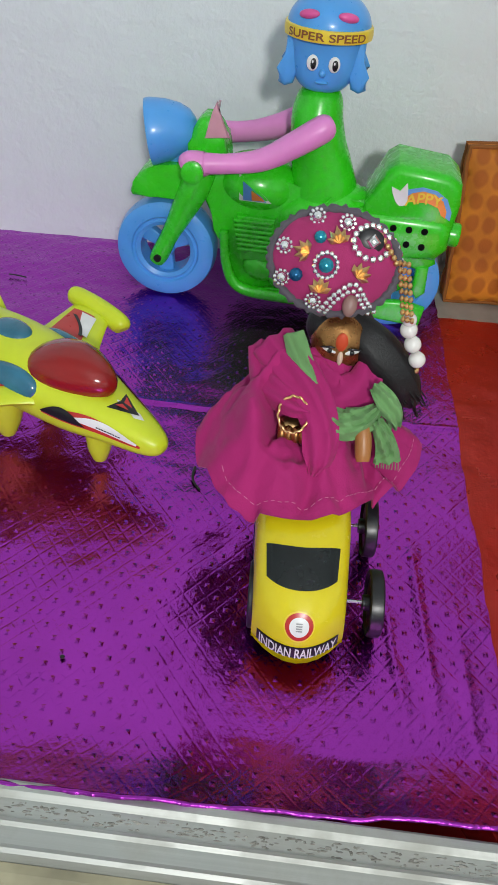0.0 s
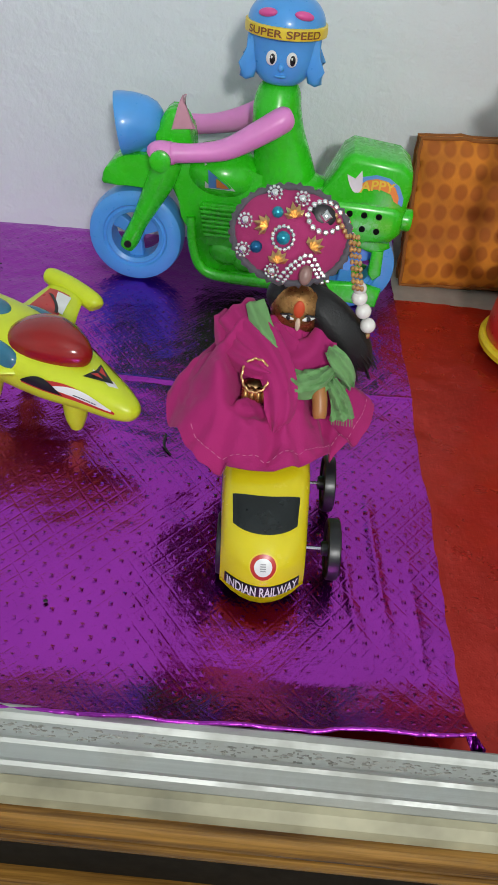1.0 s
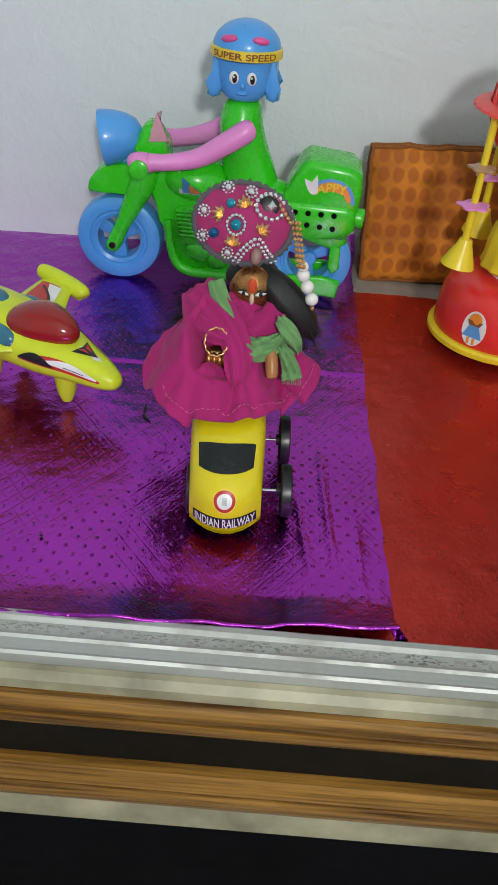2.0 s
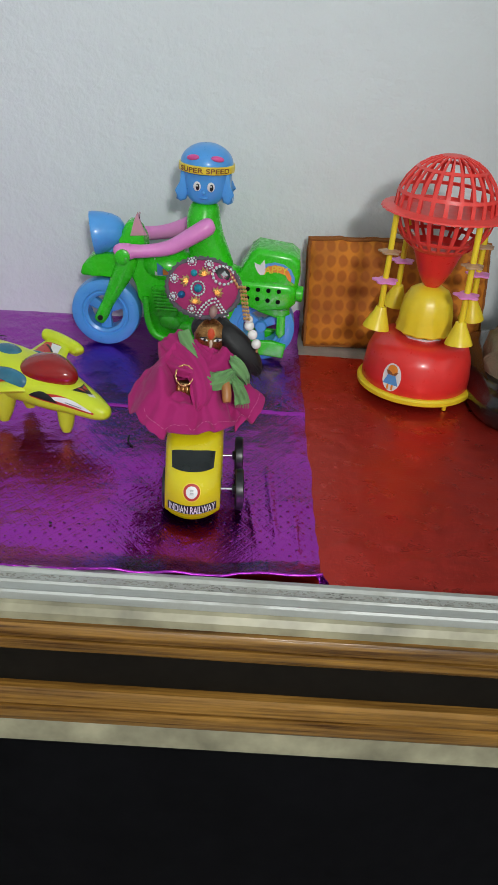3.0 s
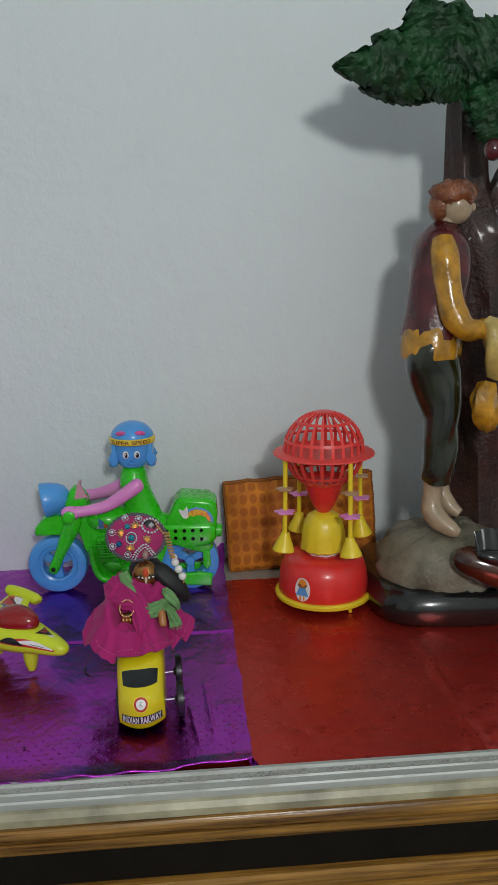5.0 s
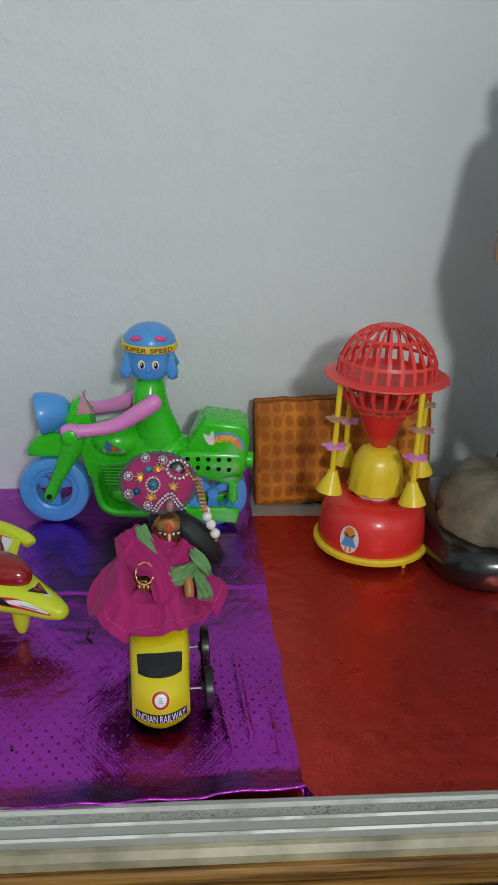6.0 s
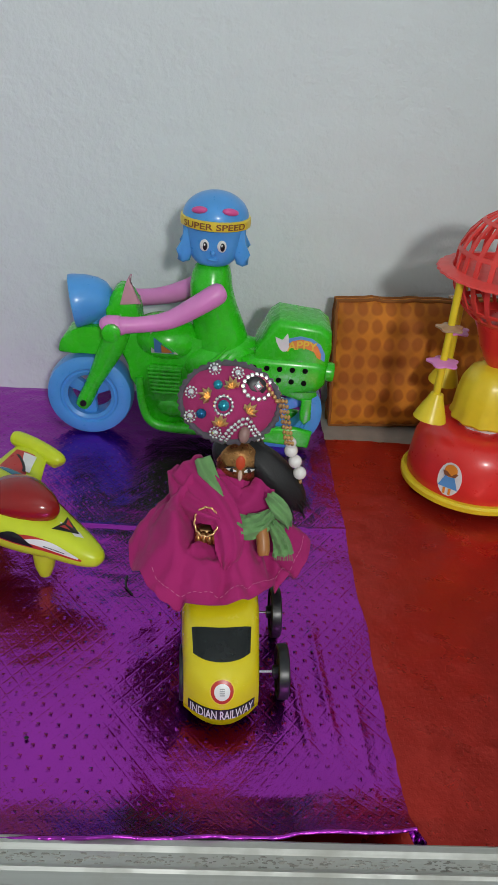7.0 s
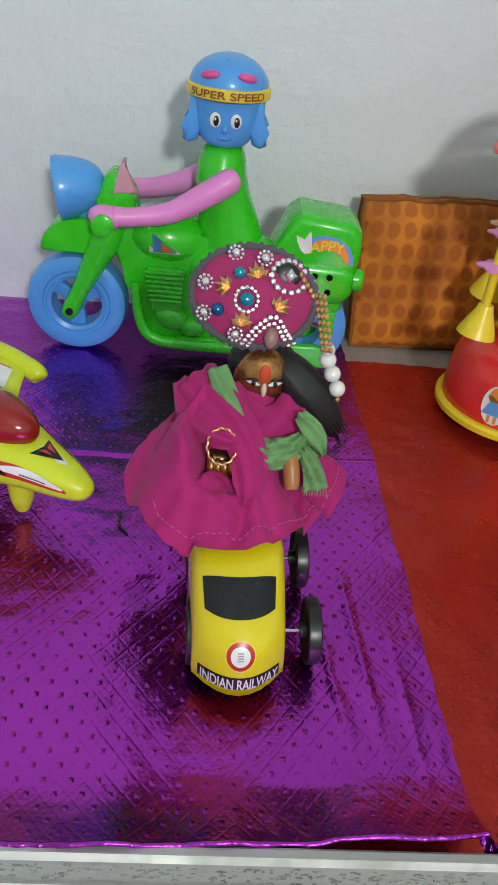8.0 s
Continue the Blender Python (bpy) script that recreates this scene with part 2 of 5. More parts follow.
SCARFY = plain("pale_yellow_plaster", (0.58, 0.42, 0.12), 0.3, vary=0.35, scale=70, coat=0.4, bump=0.3, dist=0.002)
BIRDM = plain("red_green_gloss", (0.07, 0.018, 0.008), 0.15, vary=0.8, scale=26, coat=0.8)


# ---- mesh helpers ----
def mesh_of(name, bm, mats, smooth=40):
    bmesh.ops.recalc_face_normals(bm, faces=bm.faces)
    me = bpy.data.meshes.new(name)
    bm.to_mesh(me)
    bm.free()
    for m in mats if isinstance(mats, (list, tuple)) else [mats]:
        me.materials.append(m)
    if smooth:
        me.polygons.foreach_set("use_smooth", [True] * len(me.polygons))
        me.set_sharp_from_angle(angle=radians(smooth))
    return me


def part(name, bm, mats, parent=None, label="", smooth=40, m=None):
    ob = new(name, mesh_of(name, bm, mats, smooth))
    if parent is not None:
        ob.parent = parent
    if m is not None:
        ob.matrix_basis = m
    if label:
        ob["label"] = label
    return ob


def thing(name, label, category, m=None, group="", kind=""):
    e = new(name)
    e.empty_display_size = 0.02
    if m is not None:
        e.matrix_basis = m
    return tagged(e, label, category, group, kind)


def box(bm, c, s, bevel=0.0, mat=0, m=None, seg=2):
    r = bmesh.ops.create_cube(bm, size=1.0)
    vs = r["verts"]
    bmesh.ops.scale(bm, vec=s, verts=vs)
    fs = list({f for v in vs for f in v.link_faces})
    if bevel:
        es = list({e for v in vs for e in v.link_edges})
        b = bmesh.ops.bevel(bm, geom=es, offset=bevel, segments=seg, affect="EDGES", profile=0.5)
        fs = list({f for f in fs if f.is_valid} | set(b["faces"]))
        vs = list({v for f in fs for v in f.verts})
    for f in fs:
        f.material_index = mat
    bmesh.ops.translate(bm, vec=c, verts=vs)
    if m is not None:
        bmesh.ops.transform(bm, matrix=m, verts=vs)
    return vs


def ball(bm, c, r, mat=0, u=20, v=12, m=None):
    vs = bmesh.ops.create_uvsphere(bm, u_segments=u, v_segments=v, radius=1.0)["verts"]
    r = (r, r, r) if isinstance(r, (int, float)) else r
    bmesh.ops.scale(bm, vec=r, verts=vs)
    if m is not None:
        bmesh.ops.transform(bm, matrix=m, verts=vs)
    bmesh.ops.translate(bm, vec=c, verts=vs)
    for f in {f for w in vs for f in w.link_faces}:
        f.material_index = mat
    return vs


def rings(bm, rows, mat=0, cap=True, closed=False):
    """Skins rows of points, each row a closed ring."""
    made = [[bm.verts.new(p) for p in row] for row in rows]
    n = len(made[0])
    pairs = list(zip(made, made[1:])) + ([(made[-1], made[0])] if closed else [])
    for a, b in pairs:
        for i in range(n):
            f = bm.faces.new((a[i], a[(i + 1) % n], b[(i + 1) % n], b[i]))
            f.material_index = mat
    if cap and not closed:
        for row, flip in ((made[0], True), (made[-1], False)):
            f = bm.faces.new(row[::-1] if flip else row)
            f.material_index = mat
    return [v for r in made for v in r]


def spline(pts, n):
    """n points along a smooth curve through pts (any dimension)."""
    P = [np.array(p, float) for p in pts]
    P = [2 * P[0] - P[1]] + P + [2 * P[-1] - P[-2]]
    out = []
    for t in np.linspace(0, len(pts) - 1, n):
        i = min(int(t), len(pts) - 2)
        u = t - i
        a, b, c, d = P[i:i + 4]
        out.append(0.5 * (2 * b + (c - a) * u + (2 * a - 5 * b + 4 * c - d) * u * u + (3 * b - a - 3 * c + d) * u ** 3))
    return out


def tube(bm, pts, n=24, sides=14, mat=0, cap=True, up=(0, 0, 1), wave=None, squash=1.0):
    """A tube through pts (x, y, z, radius), rounded by a smooth curve."""
    P = spline(pts, n)
    rows = []
    for i, p in enumerate(P):
        d = Vector(P[min(i + 1, n - 1)][:3] - P[max(i - 1, 0)][:3]).normalized()
        s = d.cross(Vector(up)) if not rows else side - d * side.dot(d)
        s = s.normalized() if s.length > 1e-3 else d.orthogonal().normalized()
        side, w = s, s.cross(d)
        row = []
        for k in range(sides):
            a = 2 * math.pi * k / sides
            r = max(p[3], 1e-5) * (wave(i / (n - 1), a) if wave else 1.0)
            row.append(Vector(p[:3]) + s * (r * math.cos(a)) + w * (r * math.sin(a) * squash))
        rows.append(row)
    return rings(bm, rows, mat, cap)


def lathe(bm, profile, mat=0, sides=32, m=None, wave=None):
    """Turns a profile of (radius, height) about z; mat may be a list, one for each band."""
    first = len(bm.verts)
    rows = []
    for r, z in profile:
        rows.append([Vector((max(r, 1e-5) * (wave(a, z) if wave else 1) * math.cos(a), max(r, 1e-5) * (wave(a, z) if wave else 1) * math.sin(a), z))
                     for a in (2 * math.pi * k / sides for k in range(sides))])
    made = [[bm.verts.new(p) for p in row] for row in rows]
    for j, (a, b) in enumerate(zip(made, made[1:])):
        for i in range(sides):
            f = bm.faces.new((a[i], a[(i + 1) % sides], b[(i + 1) % sides], b[i]))
            f.material_index = mat[j] if isinstance(mat, (list, tuple)) else mat
    for row in (made[0][::-1], made[-1]):
        f = bm.faces.new(row)
        f.material_index = (mat[0] if row[0] is made[0][-1] else mat[-1]) if isinstance(mat, (list, tuple)) else mat
    vs = [v for r in made for v in r]
    if m is not None:
        bmesh.ops.transform(bm, matrix=m, verts=vs)
    return vs


def slab(bm, outline, y0, y1, bevel=0.0, mat=0, m=None, smooth_n=0, seg=3):
    """A plate with an outline in x and z, from depth y0 to y1, its edges rounded."""
    pts = [tuple(p) for p in outline]
    if smooth_n:
        ring = pts[-2:] + pts + pts[:3]
        pts = [tuple(p) for p in spline(ring, (len(ring) - 1) * smooth_n + 1)[2 * smooth_n:-2 * smooth_n - 1]]
    a = [bm.verts.new((x, y0, z)) for x, z in pts]
    b = [bm.verts.new((x, y1, z)) for x, z in pts]
    fs = [bm.faces.new(a), bm.faces.new(b[::-1])]
    n = len(pts)
    for i in range(n):
        fs.append(bm.faces.new((a[i], b[i], b[(i + 1) % n], a[(i + 1) % n])))
    vs = a + b
    if bevel:
        es = [e for f in fs[:2] for e in f.edges]
        r = bmesh.ops.bevel(bm, geom=es, offset=bevel, segments=seg, affect="EDGES", profile=0.5, clamp_overlap=True)
        vs = list({v for v in vs if v.is_valid} | set(r["verts"]))
        fs = list({f for v in vs for f in v.link_faces})
    for f in fs:
        f.material_index = mat
    if m is not None:
        bmesh.ops.transform(bm, matrix=m, verts=vs)
    return vs


def sheet(bm, fn, nu, nv, mat=0, thick=0.0):
    """An open surface fn(u, v), u and v from 0 to 1; with a thickness it gets a back."""
    g = [[bm.verts.new(fn(i / nu, j / nv)) for j in range(nv + 1)] for i in range(nu + 1)]
    fs = []
    for i in range(nu):
        for j in range(nv):
            f = bm.faces.new((g[i][j], g[i + 1][j], g[i + 1][j + 1], g[i][j + 1]))
            f.material_index = mat
            fs.append(f)
    if thick:
        bmesh.ops.recalc_face_normals(bm, faces=fs)
        bmesh.ops.solidify(bm, geom=fs, thickness=thick)
    return [v for r in g for v in r if v.is_valid]


def letters(text, size, depth=0.0):
    """Points and faces of a word in the built-in font, centred, in x and y."""
    cu = bpy.data.curves.new("word", "FONT")
    cu.offset = size * 0.018
    cu.body, cu.size, cu.align_x, cu.align_y = text, size, "CENTER", "CENTER"
    ob = bpy.data.objects.new("word", cu)
    me = ob.to_mesh()
    bm = bmesh.new()
    bm.from_mesh(me)
    ob.to_mesh_clear()
    bpy.data.objects.remove(ob)
    return bm


def fbm(p, s, seed=0.0):
    return noise.fractal(Vector(p) * s + Vector((seed, seed * 1.7, -seed)), 0.6, 2.0, 4)


# ---- the shelf and the room ----
WY = 0.4545
bm = bmesh.new()
box(bm, (0.1, 0.06, 0.35), (3.4, 0.12, 2.7), 0)
tagged(part("wall_back", bm, WALL, m=pose(0, WY, 0, 0, 0, 3.2)), "white limewashed wall with faint blotches behind the shelf", "wall", kind="structure")
# unseen shell, added so the bulb's light bounces back as fill
for nm, c, s, mt in (("wall_left", (-1.65, -1.1, 0.35), (0.1, 3.1, 2.7), WALL), ("wall_right", (1.85, -1.1, 0.35), (0.1, 3.1, 2.7), WALL),
                     ("wall_behind", (0.1, -2.7, 0.35), (3.4, 0.1, 2.7), WALL), ("ceiling", (0.1, -1.1, 1.75), (3.6, 3.3, 0.1), WALL),
                     ("floor", (0.1, -1.1, -1.05), (3.6, 3.3, 0.1), FLOORM)):
    bm = bmesh.new()
    box(bm, c, s)
    tagged(part(nm, bm, mt), "plain " + nm.split("_")[0] + " added out of view to bounce light", nm.split("_")[0], kind="structure")

shelf = thing("cabinet_shelf", "grey stone shelf top with an aluminium track and wooden mouldings along its edge", "shelf", kind="structure")
bm = bmesh.new()
box(bm, (0.1, 0.2215, -0.02), (3.2, 0.486, 0.04), 0.002)
part("stone_top", bm, STONE, shelf)


def profile_bar(name, prof, mat, label=""):
    b = bmesh.new()
    xs = [-1.55 + 0.1 * i for i in range(33)]
    rows = [[(x, y, z) for y, z in prof] for x in xs]
    rings(b, rows)
    return part(name, b, mat, shelf, label, smooth=25)


profile_bar("aluminium_track", [(-0.0175, -0.002), (-0.0175, 0.0160), (-0.0185, 0.0166), (-0.0215, 0.0166), (-0.0225, 0.0158), (-0.0235, 0.0150), (-0.0300, 0.0150),
                                (-0.0305, 0.0158), (-0.0318, 0.0162), (-0.0330, 0.0150), (-0.0385, 0.0146), (-0.0400, 0.0152), (-0.0412, 0.0140), (-0.0420, 0.0100), (-0.0420, -0.002)], ALU,
            "scuffed aluminium sliding track with grime in its groove")
# crumbs of grime in the groove, each a small flat six-sided cap
pts, caps = [], []
for i in range(1100):
    cx, cy = random.uniform(-0.40, 0.30), random.uniform(-0.0292, -0.0245)
    rx, ry, h = random.uniform(0.0004, 0.0022), random.uniform(0.0002, 0.0007), random.uniform(0.0001, 0.0004)
    k = len(pts)
    pts += [(cx + rx * math.cos(q * math.pi / 3), cy + ry * math.sin(q * math.pi / 3), 0.0149) for q in range(6)] + [(cx, cy, 0.0151 + h)]
    caps += [(k + q, k + (q + 1) % 6, k + 6) for q in range(6)]
grime = bpy.data.meshes.new("groove_dirt")
grime.from_pydata(pts, [], caps)
grime.materials.append(GRIME)
dirt_strip = new("groove_dirt", grime)
dirt_strip.parent = shelf
tagged(dirt_strip, kind="stuff")
profile_bar("laminate_strip", [(-0.0422, -0.004), (-0.0422, 0.0098), (-0.0450, 0.0090), (-0.0478, 0.0052), (-0.0482, -0.004)], YELLOWED, "yellowed laminate edge")


def moulding(name, zt, zb, yb, yf):
    h = zt - zb
    pr = [(yb, zt)]
    for k in range(9):
        a = k / 8
        pr.append((yf + 0.0045 - 0.0045 * math.sin(math.pi * (0.15 + 0.42 * a)) ** 1.0, zt - h * (0.04 + 0.38 * a)))
    pr.append((yf + 0.0016, zt - h * 0.45))
    pr.append((yf + 0.0016, zt - h * 0.49))
    for k in range(9):
        a = k / 8
        pr.append((yf + 0.0040 - 0.0045 * math.sin(math.pi * (0.35 + 0.5 * a)), zt - h * (0.51 + 0.46 * a)))
    pr.append((yb, zb))
    return profile_bar(name, pr, GOLDWOOD, "golden brown grooved wooden moulding")


moulding("wood_moulding", 0.0005, -0.0205, -0.040, -0.0535)
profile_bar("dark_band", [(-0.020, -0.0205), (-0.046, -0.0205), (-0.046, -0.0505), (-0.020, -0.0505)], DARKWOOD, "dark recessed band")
moulding("wood_moulding", -0.0505, -0.0800, -0.040, -0.0535)
profile_bar("pale_strip", [(-0.020, -0.0802), (-0.0500, -0.0802), (-0.0505, -0.0985), (-0.020, -0.0985)], YELLOWED, "pale strip under the moulding")
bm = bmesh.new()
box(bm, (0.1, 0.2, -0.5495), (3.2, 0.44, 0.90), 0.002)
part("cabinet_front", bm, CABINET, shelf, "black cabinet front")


# ---- papers on the shelf ----
def red_paper(u, v):
    x, y = -0.25 + 1.235 * u, -0.0165 + (0.380 + 0.0165) * v
    z = 0.0012 + 0.0008 * fbm((x, y, 0), 14) + 0.0008 * abs(fbm((x, y, 3), 40))
    d = abs(x - 0.291 - 0.0015 * math.sin(y * 90))
    z += 0.0018 * max(0, 1 - d / 0.005) * (1 if y < 0.20 else 0)
    for cx, cy in ((0.158, 0.049), (0.179, 0.032), (0.124, 0.047), (0.255, 0.070), (0.196, 0.030)):
        q = math.hypot((x - cx) / 0.008, (y - cy) / 0.005)
        z += 0.0022 * max(0.0, 1 - q) * (0.6 + fbm((x, y, 9), 160))
    return Vector((x, y, max(min(z, 0.0022) if x < 0.115 else z, 0.0006)))


bm = bmesh.new()
sheet(bm, red_paper, 300, 120, thick=0.0003)
tagged(part("red_paper", bm, RED, smooth=60), "shiny red foil wrapping paper lying on the shelf, creased", "wrapping paper")


def purple_paper(u, v):
    y = -0.0190 + (0.462 + 0.0190) * v
    edge = float(np.interp(y, [-0.0165, 0.0, 0.10, 0.24, 0.374, 0.434, 0.465], [0.1035, 0.1035, 0.1045, 0.1050, 0.1055, 0.1075, 0.108]))
    edge += 0.0008 * math.sin(y * 60) + 0.0012 * fbm((0, y, 0), 20)
    x = -0.75 + (edge + 0.75) * (1 - (1 - u) ** 1.6)
    front = max(0.0, min(0.0070, 0.0016 + 0.045 * x)) + 0.0012 * fbm((x, 0, 7), 22)
    back = 0.0400 * max(0.0, (y - 0.30) / 0.162)
    z = 0.0034 + 0.0016 * fbm((x, y, 1), 9) + 0.0006 * fbm((x, y, 5), 30)
    lift = max(0.0, 1 - (y + 0.0165) / 0.036)
    z += 0.0120 * lift ** 1.8 + 0.003 * lift * max(0, min(1, (x + 0.02) / 0.1))
    z += 0.0010 * lift * math.sin(x * 95 + 2 * math.sin(x * 31))
    z += 0.0026 * max(0, 1 - abs(y - 0.2345 - 0.038 * x - 0.0012 * math.sin(x * 40)) / 0.0022)
    for cx, sl, w, hgt, a, b in ((0.060, 0.10, 0.0060, 0.0012, 0.01, 0.14), (0.075, 0.06, 0.0050, 0.0011, 0.02, 0.19), (0.090, 0.03, 0.005, 0.0007, 0.0, 0.10)):
        if a < y < b:
            k = math.sin(math.pi * (y - a) / (b - a))
            z += hgt * k * max(0, 1 - (abs(x - cx + sl * (y - 0.06)) / w)) ** 1.5
    curl = max(0, (y - 0.40) / 0.062) * max(0, min(1, (x - 0.075) / 0.03))
    z += 0.020 * curl * curl
    return Vector((x, y + back * (x - 0.06) + front * max(0.0, 1 - (y + 0.0165) / 0.12), max(z, 0.0028)))


bm = bmesh.new()
sheet(bm, purple_paper, 330, 260, thick=0.0003)
# rolled front edge and the crumpled corner hanging from it
edge_pts = [purple_paper(0.55 + 0.45 * i / 160, 0.0) for i in range(161)]
tube(bm, [(p.x, p.y - 0.0004, p.z - 0.0004, 0.0009 + 0.0006 * abs(fbm((p.x, 0, 2), 60))) for p in edge_pts], 200, 8)
def flap(u, v):
    p = purple_paper(0.965 + 0.035 * u, 0.0)
    drop = 0.0125 * v * math.sin(math.pi * min(1, 0.15 + u * 0.8)) ** 0.8
    return p + Vector((0.004 * v, -0.0016 - 0.0035 * v + 0.0022 * fbm((u * 3, v * 3, 1), 2.2), -drop + 0.0014 * fbm((u * 5, v * 2, 4), 1.6)))
rings(bm, [[flap(i / 20, j / 12) for j in range(13)] + [flap(i / 20, j / 12) + Vector((0, 0.0004, -0.0002)) for j in range(12, -1, -1)] for i in range(21)])
tagged(part("purple_paper", bm, PURPLE, smooth=60), "shiny purple foil wrapping paper embossed with a lattice, folded once", "wrapping paper")


# ---- toy railway engine ----
def engine():
    e = thing("toy_engine", "yellow plastic toy railway engine with black window and large black wheels", "toy train", pose(0.0172, 0.0485, 0.0036, 0, -2.0, 1.5))
    prof = [(0.0022, 0.0100), (0.0006, 0.0125), (0.0, 0.0170), (0.0006, 0.0240), (0.0034, 0.0310), (0.0110, 0.0380), (0.0300, 0.0465), (0.0440, 0.0512), (0.0600, 0.0530), (0.1330, 0.0530)]
    P = spline(prof, 90)
    PY, PZ = [p[0] for p in P], [p[1] for p in P]
    run = np.concatenate([[0.0], np.cumsum([float(np.linalg.norm(P[i + 1] - P[i])) for i in range(89)])])
    hw, zb = 0.0208, 0.0095

    def at(L, a):
        """The shell at a length L up its middle line and a across it."""
        y, z = float(np.interp(L, run, PY)), float(np.interp(L, run, PZ))
        k = max(0.0, 1 - y / 0.05)
        w = hw * (0.92 + 0.08 * (1 - k))
        a = max(-1.0, min(1.0, a))
        drop = 0.55 * (1 - abs(a) ** 7) ** (1 / 7.0) + 0.45 * (1 - abs(a) ** 3 * 0.22) if abs(a) < 1 else 0.0
        return Vector((w * a, y + 0.0125 * k * a * a, zb + (z - zb) * drop))

    def near(L, a, off):
        p = at(L, a)
        d1, d2 = at(L + 0.0006, a) - at(L - 0.0006, a), at(L, a + 0.02) - at(L, a - 0.02)
        n = d2.cross(d1).normalized()
        return p + n * off

    bm = bmesh.new()
    acr = [math.sin(math.pi / 2 * t) for t in np.linspace(-1, 1, 41)]
    rows = []
    for i in range(90):
        k = max(0.0, 1 - P[i][0] / 0.05)
        w = hw * (0.92 + 0.08 * (1 - k)) * 0.97
        low = [Vector((w * q, P[i][0] + 0.001 + 0.0125 * k * q * q, zb - 0.0015)) for q in np.linspace(1, -1, 9)]
        rows.append([at(run[i], q) for q in acr] + low)
    rings(bm, rows)
    part("body", bm, YELLOW, e, "glossy yellow plastic shell")

    def S(z):
        return float(np.interp(z, [p[1] for p in P[:60]], run[:60]))

    bm = bmesh.new()
    s0, s1 = S(0.0400), S(0.0468)
    sheet(bm, lambda u, v: near(s0 + (s1 - s0) * (v - 0.16 * (1 - v) * (1 - (2 * u - 1) ** 4)), (-0.76 + 1.52 * u) * (0.95 + 0.04 * v), 0.00035), 24, 12, thick=0.0002)
    part("window", bm, WINDOWP, e, "glossy black window sticker")
    bm = bmesh.new()
    sl = S(0.0290)
    for r0, r1, mi, off in ((0.0, 0.0042, 1, 0.0005), (0.0042, 0.0060, 0, 0.0004), (0.0060, 0.0067, 2, 0.0003)):
        def disc(u, v, r0=r0, r1=r1, off=off):
            r, t = r0 + (r1 - r0) * v, 2 * math.pi * u
            return near(sl + r * math.sin(t), r * math.cos(t) / hw, off)
        sheet(bm, disc, 28, 2, mi)
    for k in range(4):
        sheet(bm, lambda u, v, k=k: near(sl - 0.0016 + 0.0010 * k + 0.0005 * v, (-0.0013 + 0.0026 * u) / hw, 0.0007), 2, 1, 3)
    part("emblem", bm, [STRED, PAPERW, STYELLOW, STGREY], e, "round red and white emblem sticker")
    bm = bmesh.new()
    t0, t1 = S(0.0128), S(0.0196)
    sheet(bm, lambda u, v: near(t0 + (t1 - t0) * v, -0.86 + 1.72 * u, 0.0004), 30, 3, thick=0.0002)
    plate = part("name_plate", bm, EYEB, e, "black strip lettered in white")
    bm = letters("INDIAN RAILWAY", 0.0058)
    w = max(v.co.x for v in bm.verts)
    for v in bm.verts:
        v.co = near((t0 + t1) / 2 + v.co.y * 1.4, v.co.x / w * 0.80, 0.0010)
    part("lettering", bm, PAPERW, plate, smooth=0)
    bm = bmesh.new()
    box(bm, (0, 0.072, 0.0072), (0.0340, 0.112, 0.0024), 0.001)
    part("chassis", bm, BLACKP, e, "black plastic underside")
    for i, y in enumerate((0.0310, 0.0790)):
        bm = bmesh.new()
        tube(bm, [(-0.0192, y, 0.0147, 0.0008), (0.036, y, 0.0147, 0.0008)], 2, 8)
        part("axle", bm, STEEL, e, "thin steel axle")
        for sx in (-1, 1):
            bm = bmesh.new()
            pr = [(0.001, -0.0026), (0.010, -0.0026), (0.0112, -0.0014), (0.0128, -0.0014), (0.0136, -0.0030), (0.0145, -0.0024), (0.0147, 0.0), (0.0145, 0.0024), (0.0136, 0.0030),
                  (0.0128, 0.0014), (0.0112, 0.0014), (0.010, 0.0020), (0.0038, 0.0022), (0.0034, 0.0050), (0.001, 0.0052)]
            lathe(bm, pr, sides=36, m=pose(0.0328 if sx > 0 else -0.0185, y, 0.0147, 0, -90 * sx, 0))
            part("wheel", bm, BLACKP, e, "black plastic disc wheel")
    return e


engine()


# ---- toy motorcycle with its rider ----
def wheel_blue(parent, x, z, R):
    bm = bmesh.new()
    pr = [(0.0172, -0.0085), (0.0200, -0.0098), (0.0208, -0.0090), (0.0222, -0.0090), (0.0232, -0.0105), (0.029, -0.0112), (0.0328, -0.0090), (R, -0.0050), (R + 0.0004, 0.0), (R, 0.0050), (0.0328, 0.0090),
          (0.029, 0.0112), (0.0232, 0.0105), (0.0222, 0.0090), (0.0208, 0.0090), (0.0200, 0.0098), (0.0172, 0.0085)]
    rows = []
    for k in range(48):
        a = 2 * math.pi * k / 48
        rows.append([Vector((r * math.cos(a), y, r * math.sin(a))) for r, y in pr])
    rings(bm, rows, closed=True)
    w = part("wheel", bm, BLUE, parent, "sky-blue plastic wheel", m=pose(x, 0, z))
    bm = bmesh.new()
    for k in range(3):
        a = 90 + 120 * k
        slab(bm, [(0.003, -0.0035), (0.018, -0.0055), (0.018, 0.0055), (0.003, 0.0035)], -0.004, 0.004, 0.0012, m=pose(0, 0, 0, 0, a, 0))
    lathe(bm, [(0.001, -0.008), (0.005, -0.008), (0.006, -0.006), (0.006, 0.006), (0.005, 0.008), (0.001, 0.008)], sides=20, m=pose(0, 0, 0, 90, 0, 0))
    part("spokes", bm, BLUE, w)
    return w


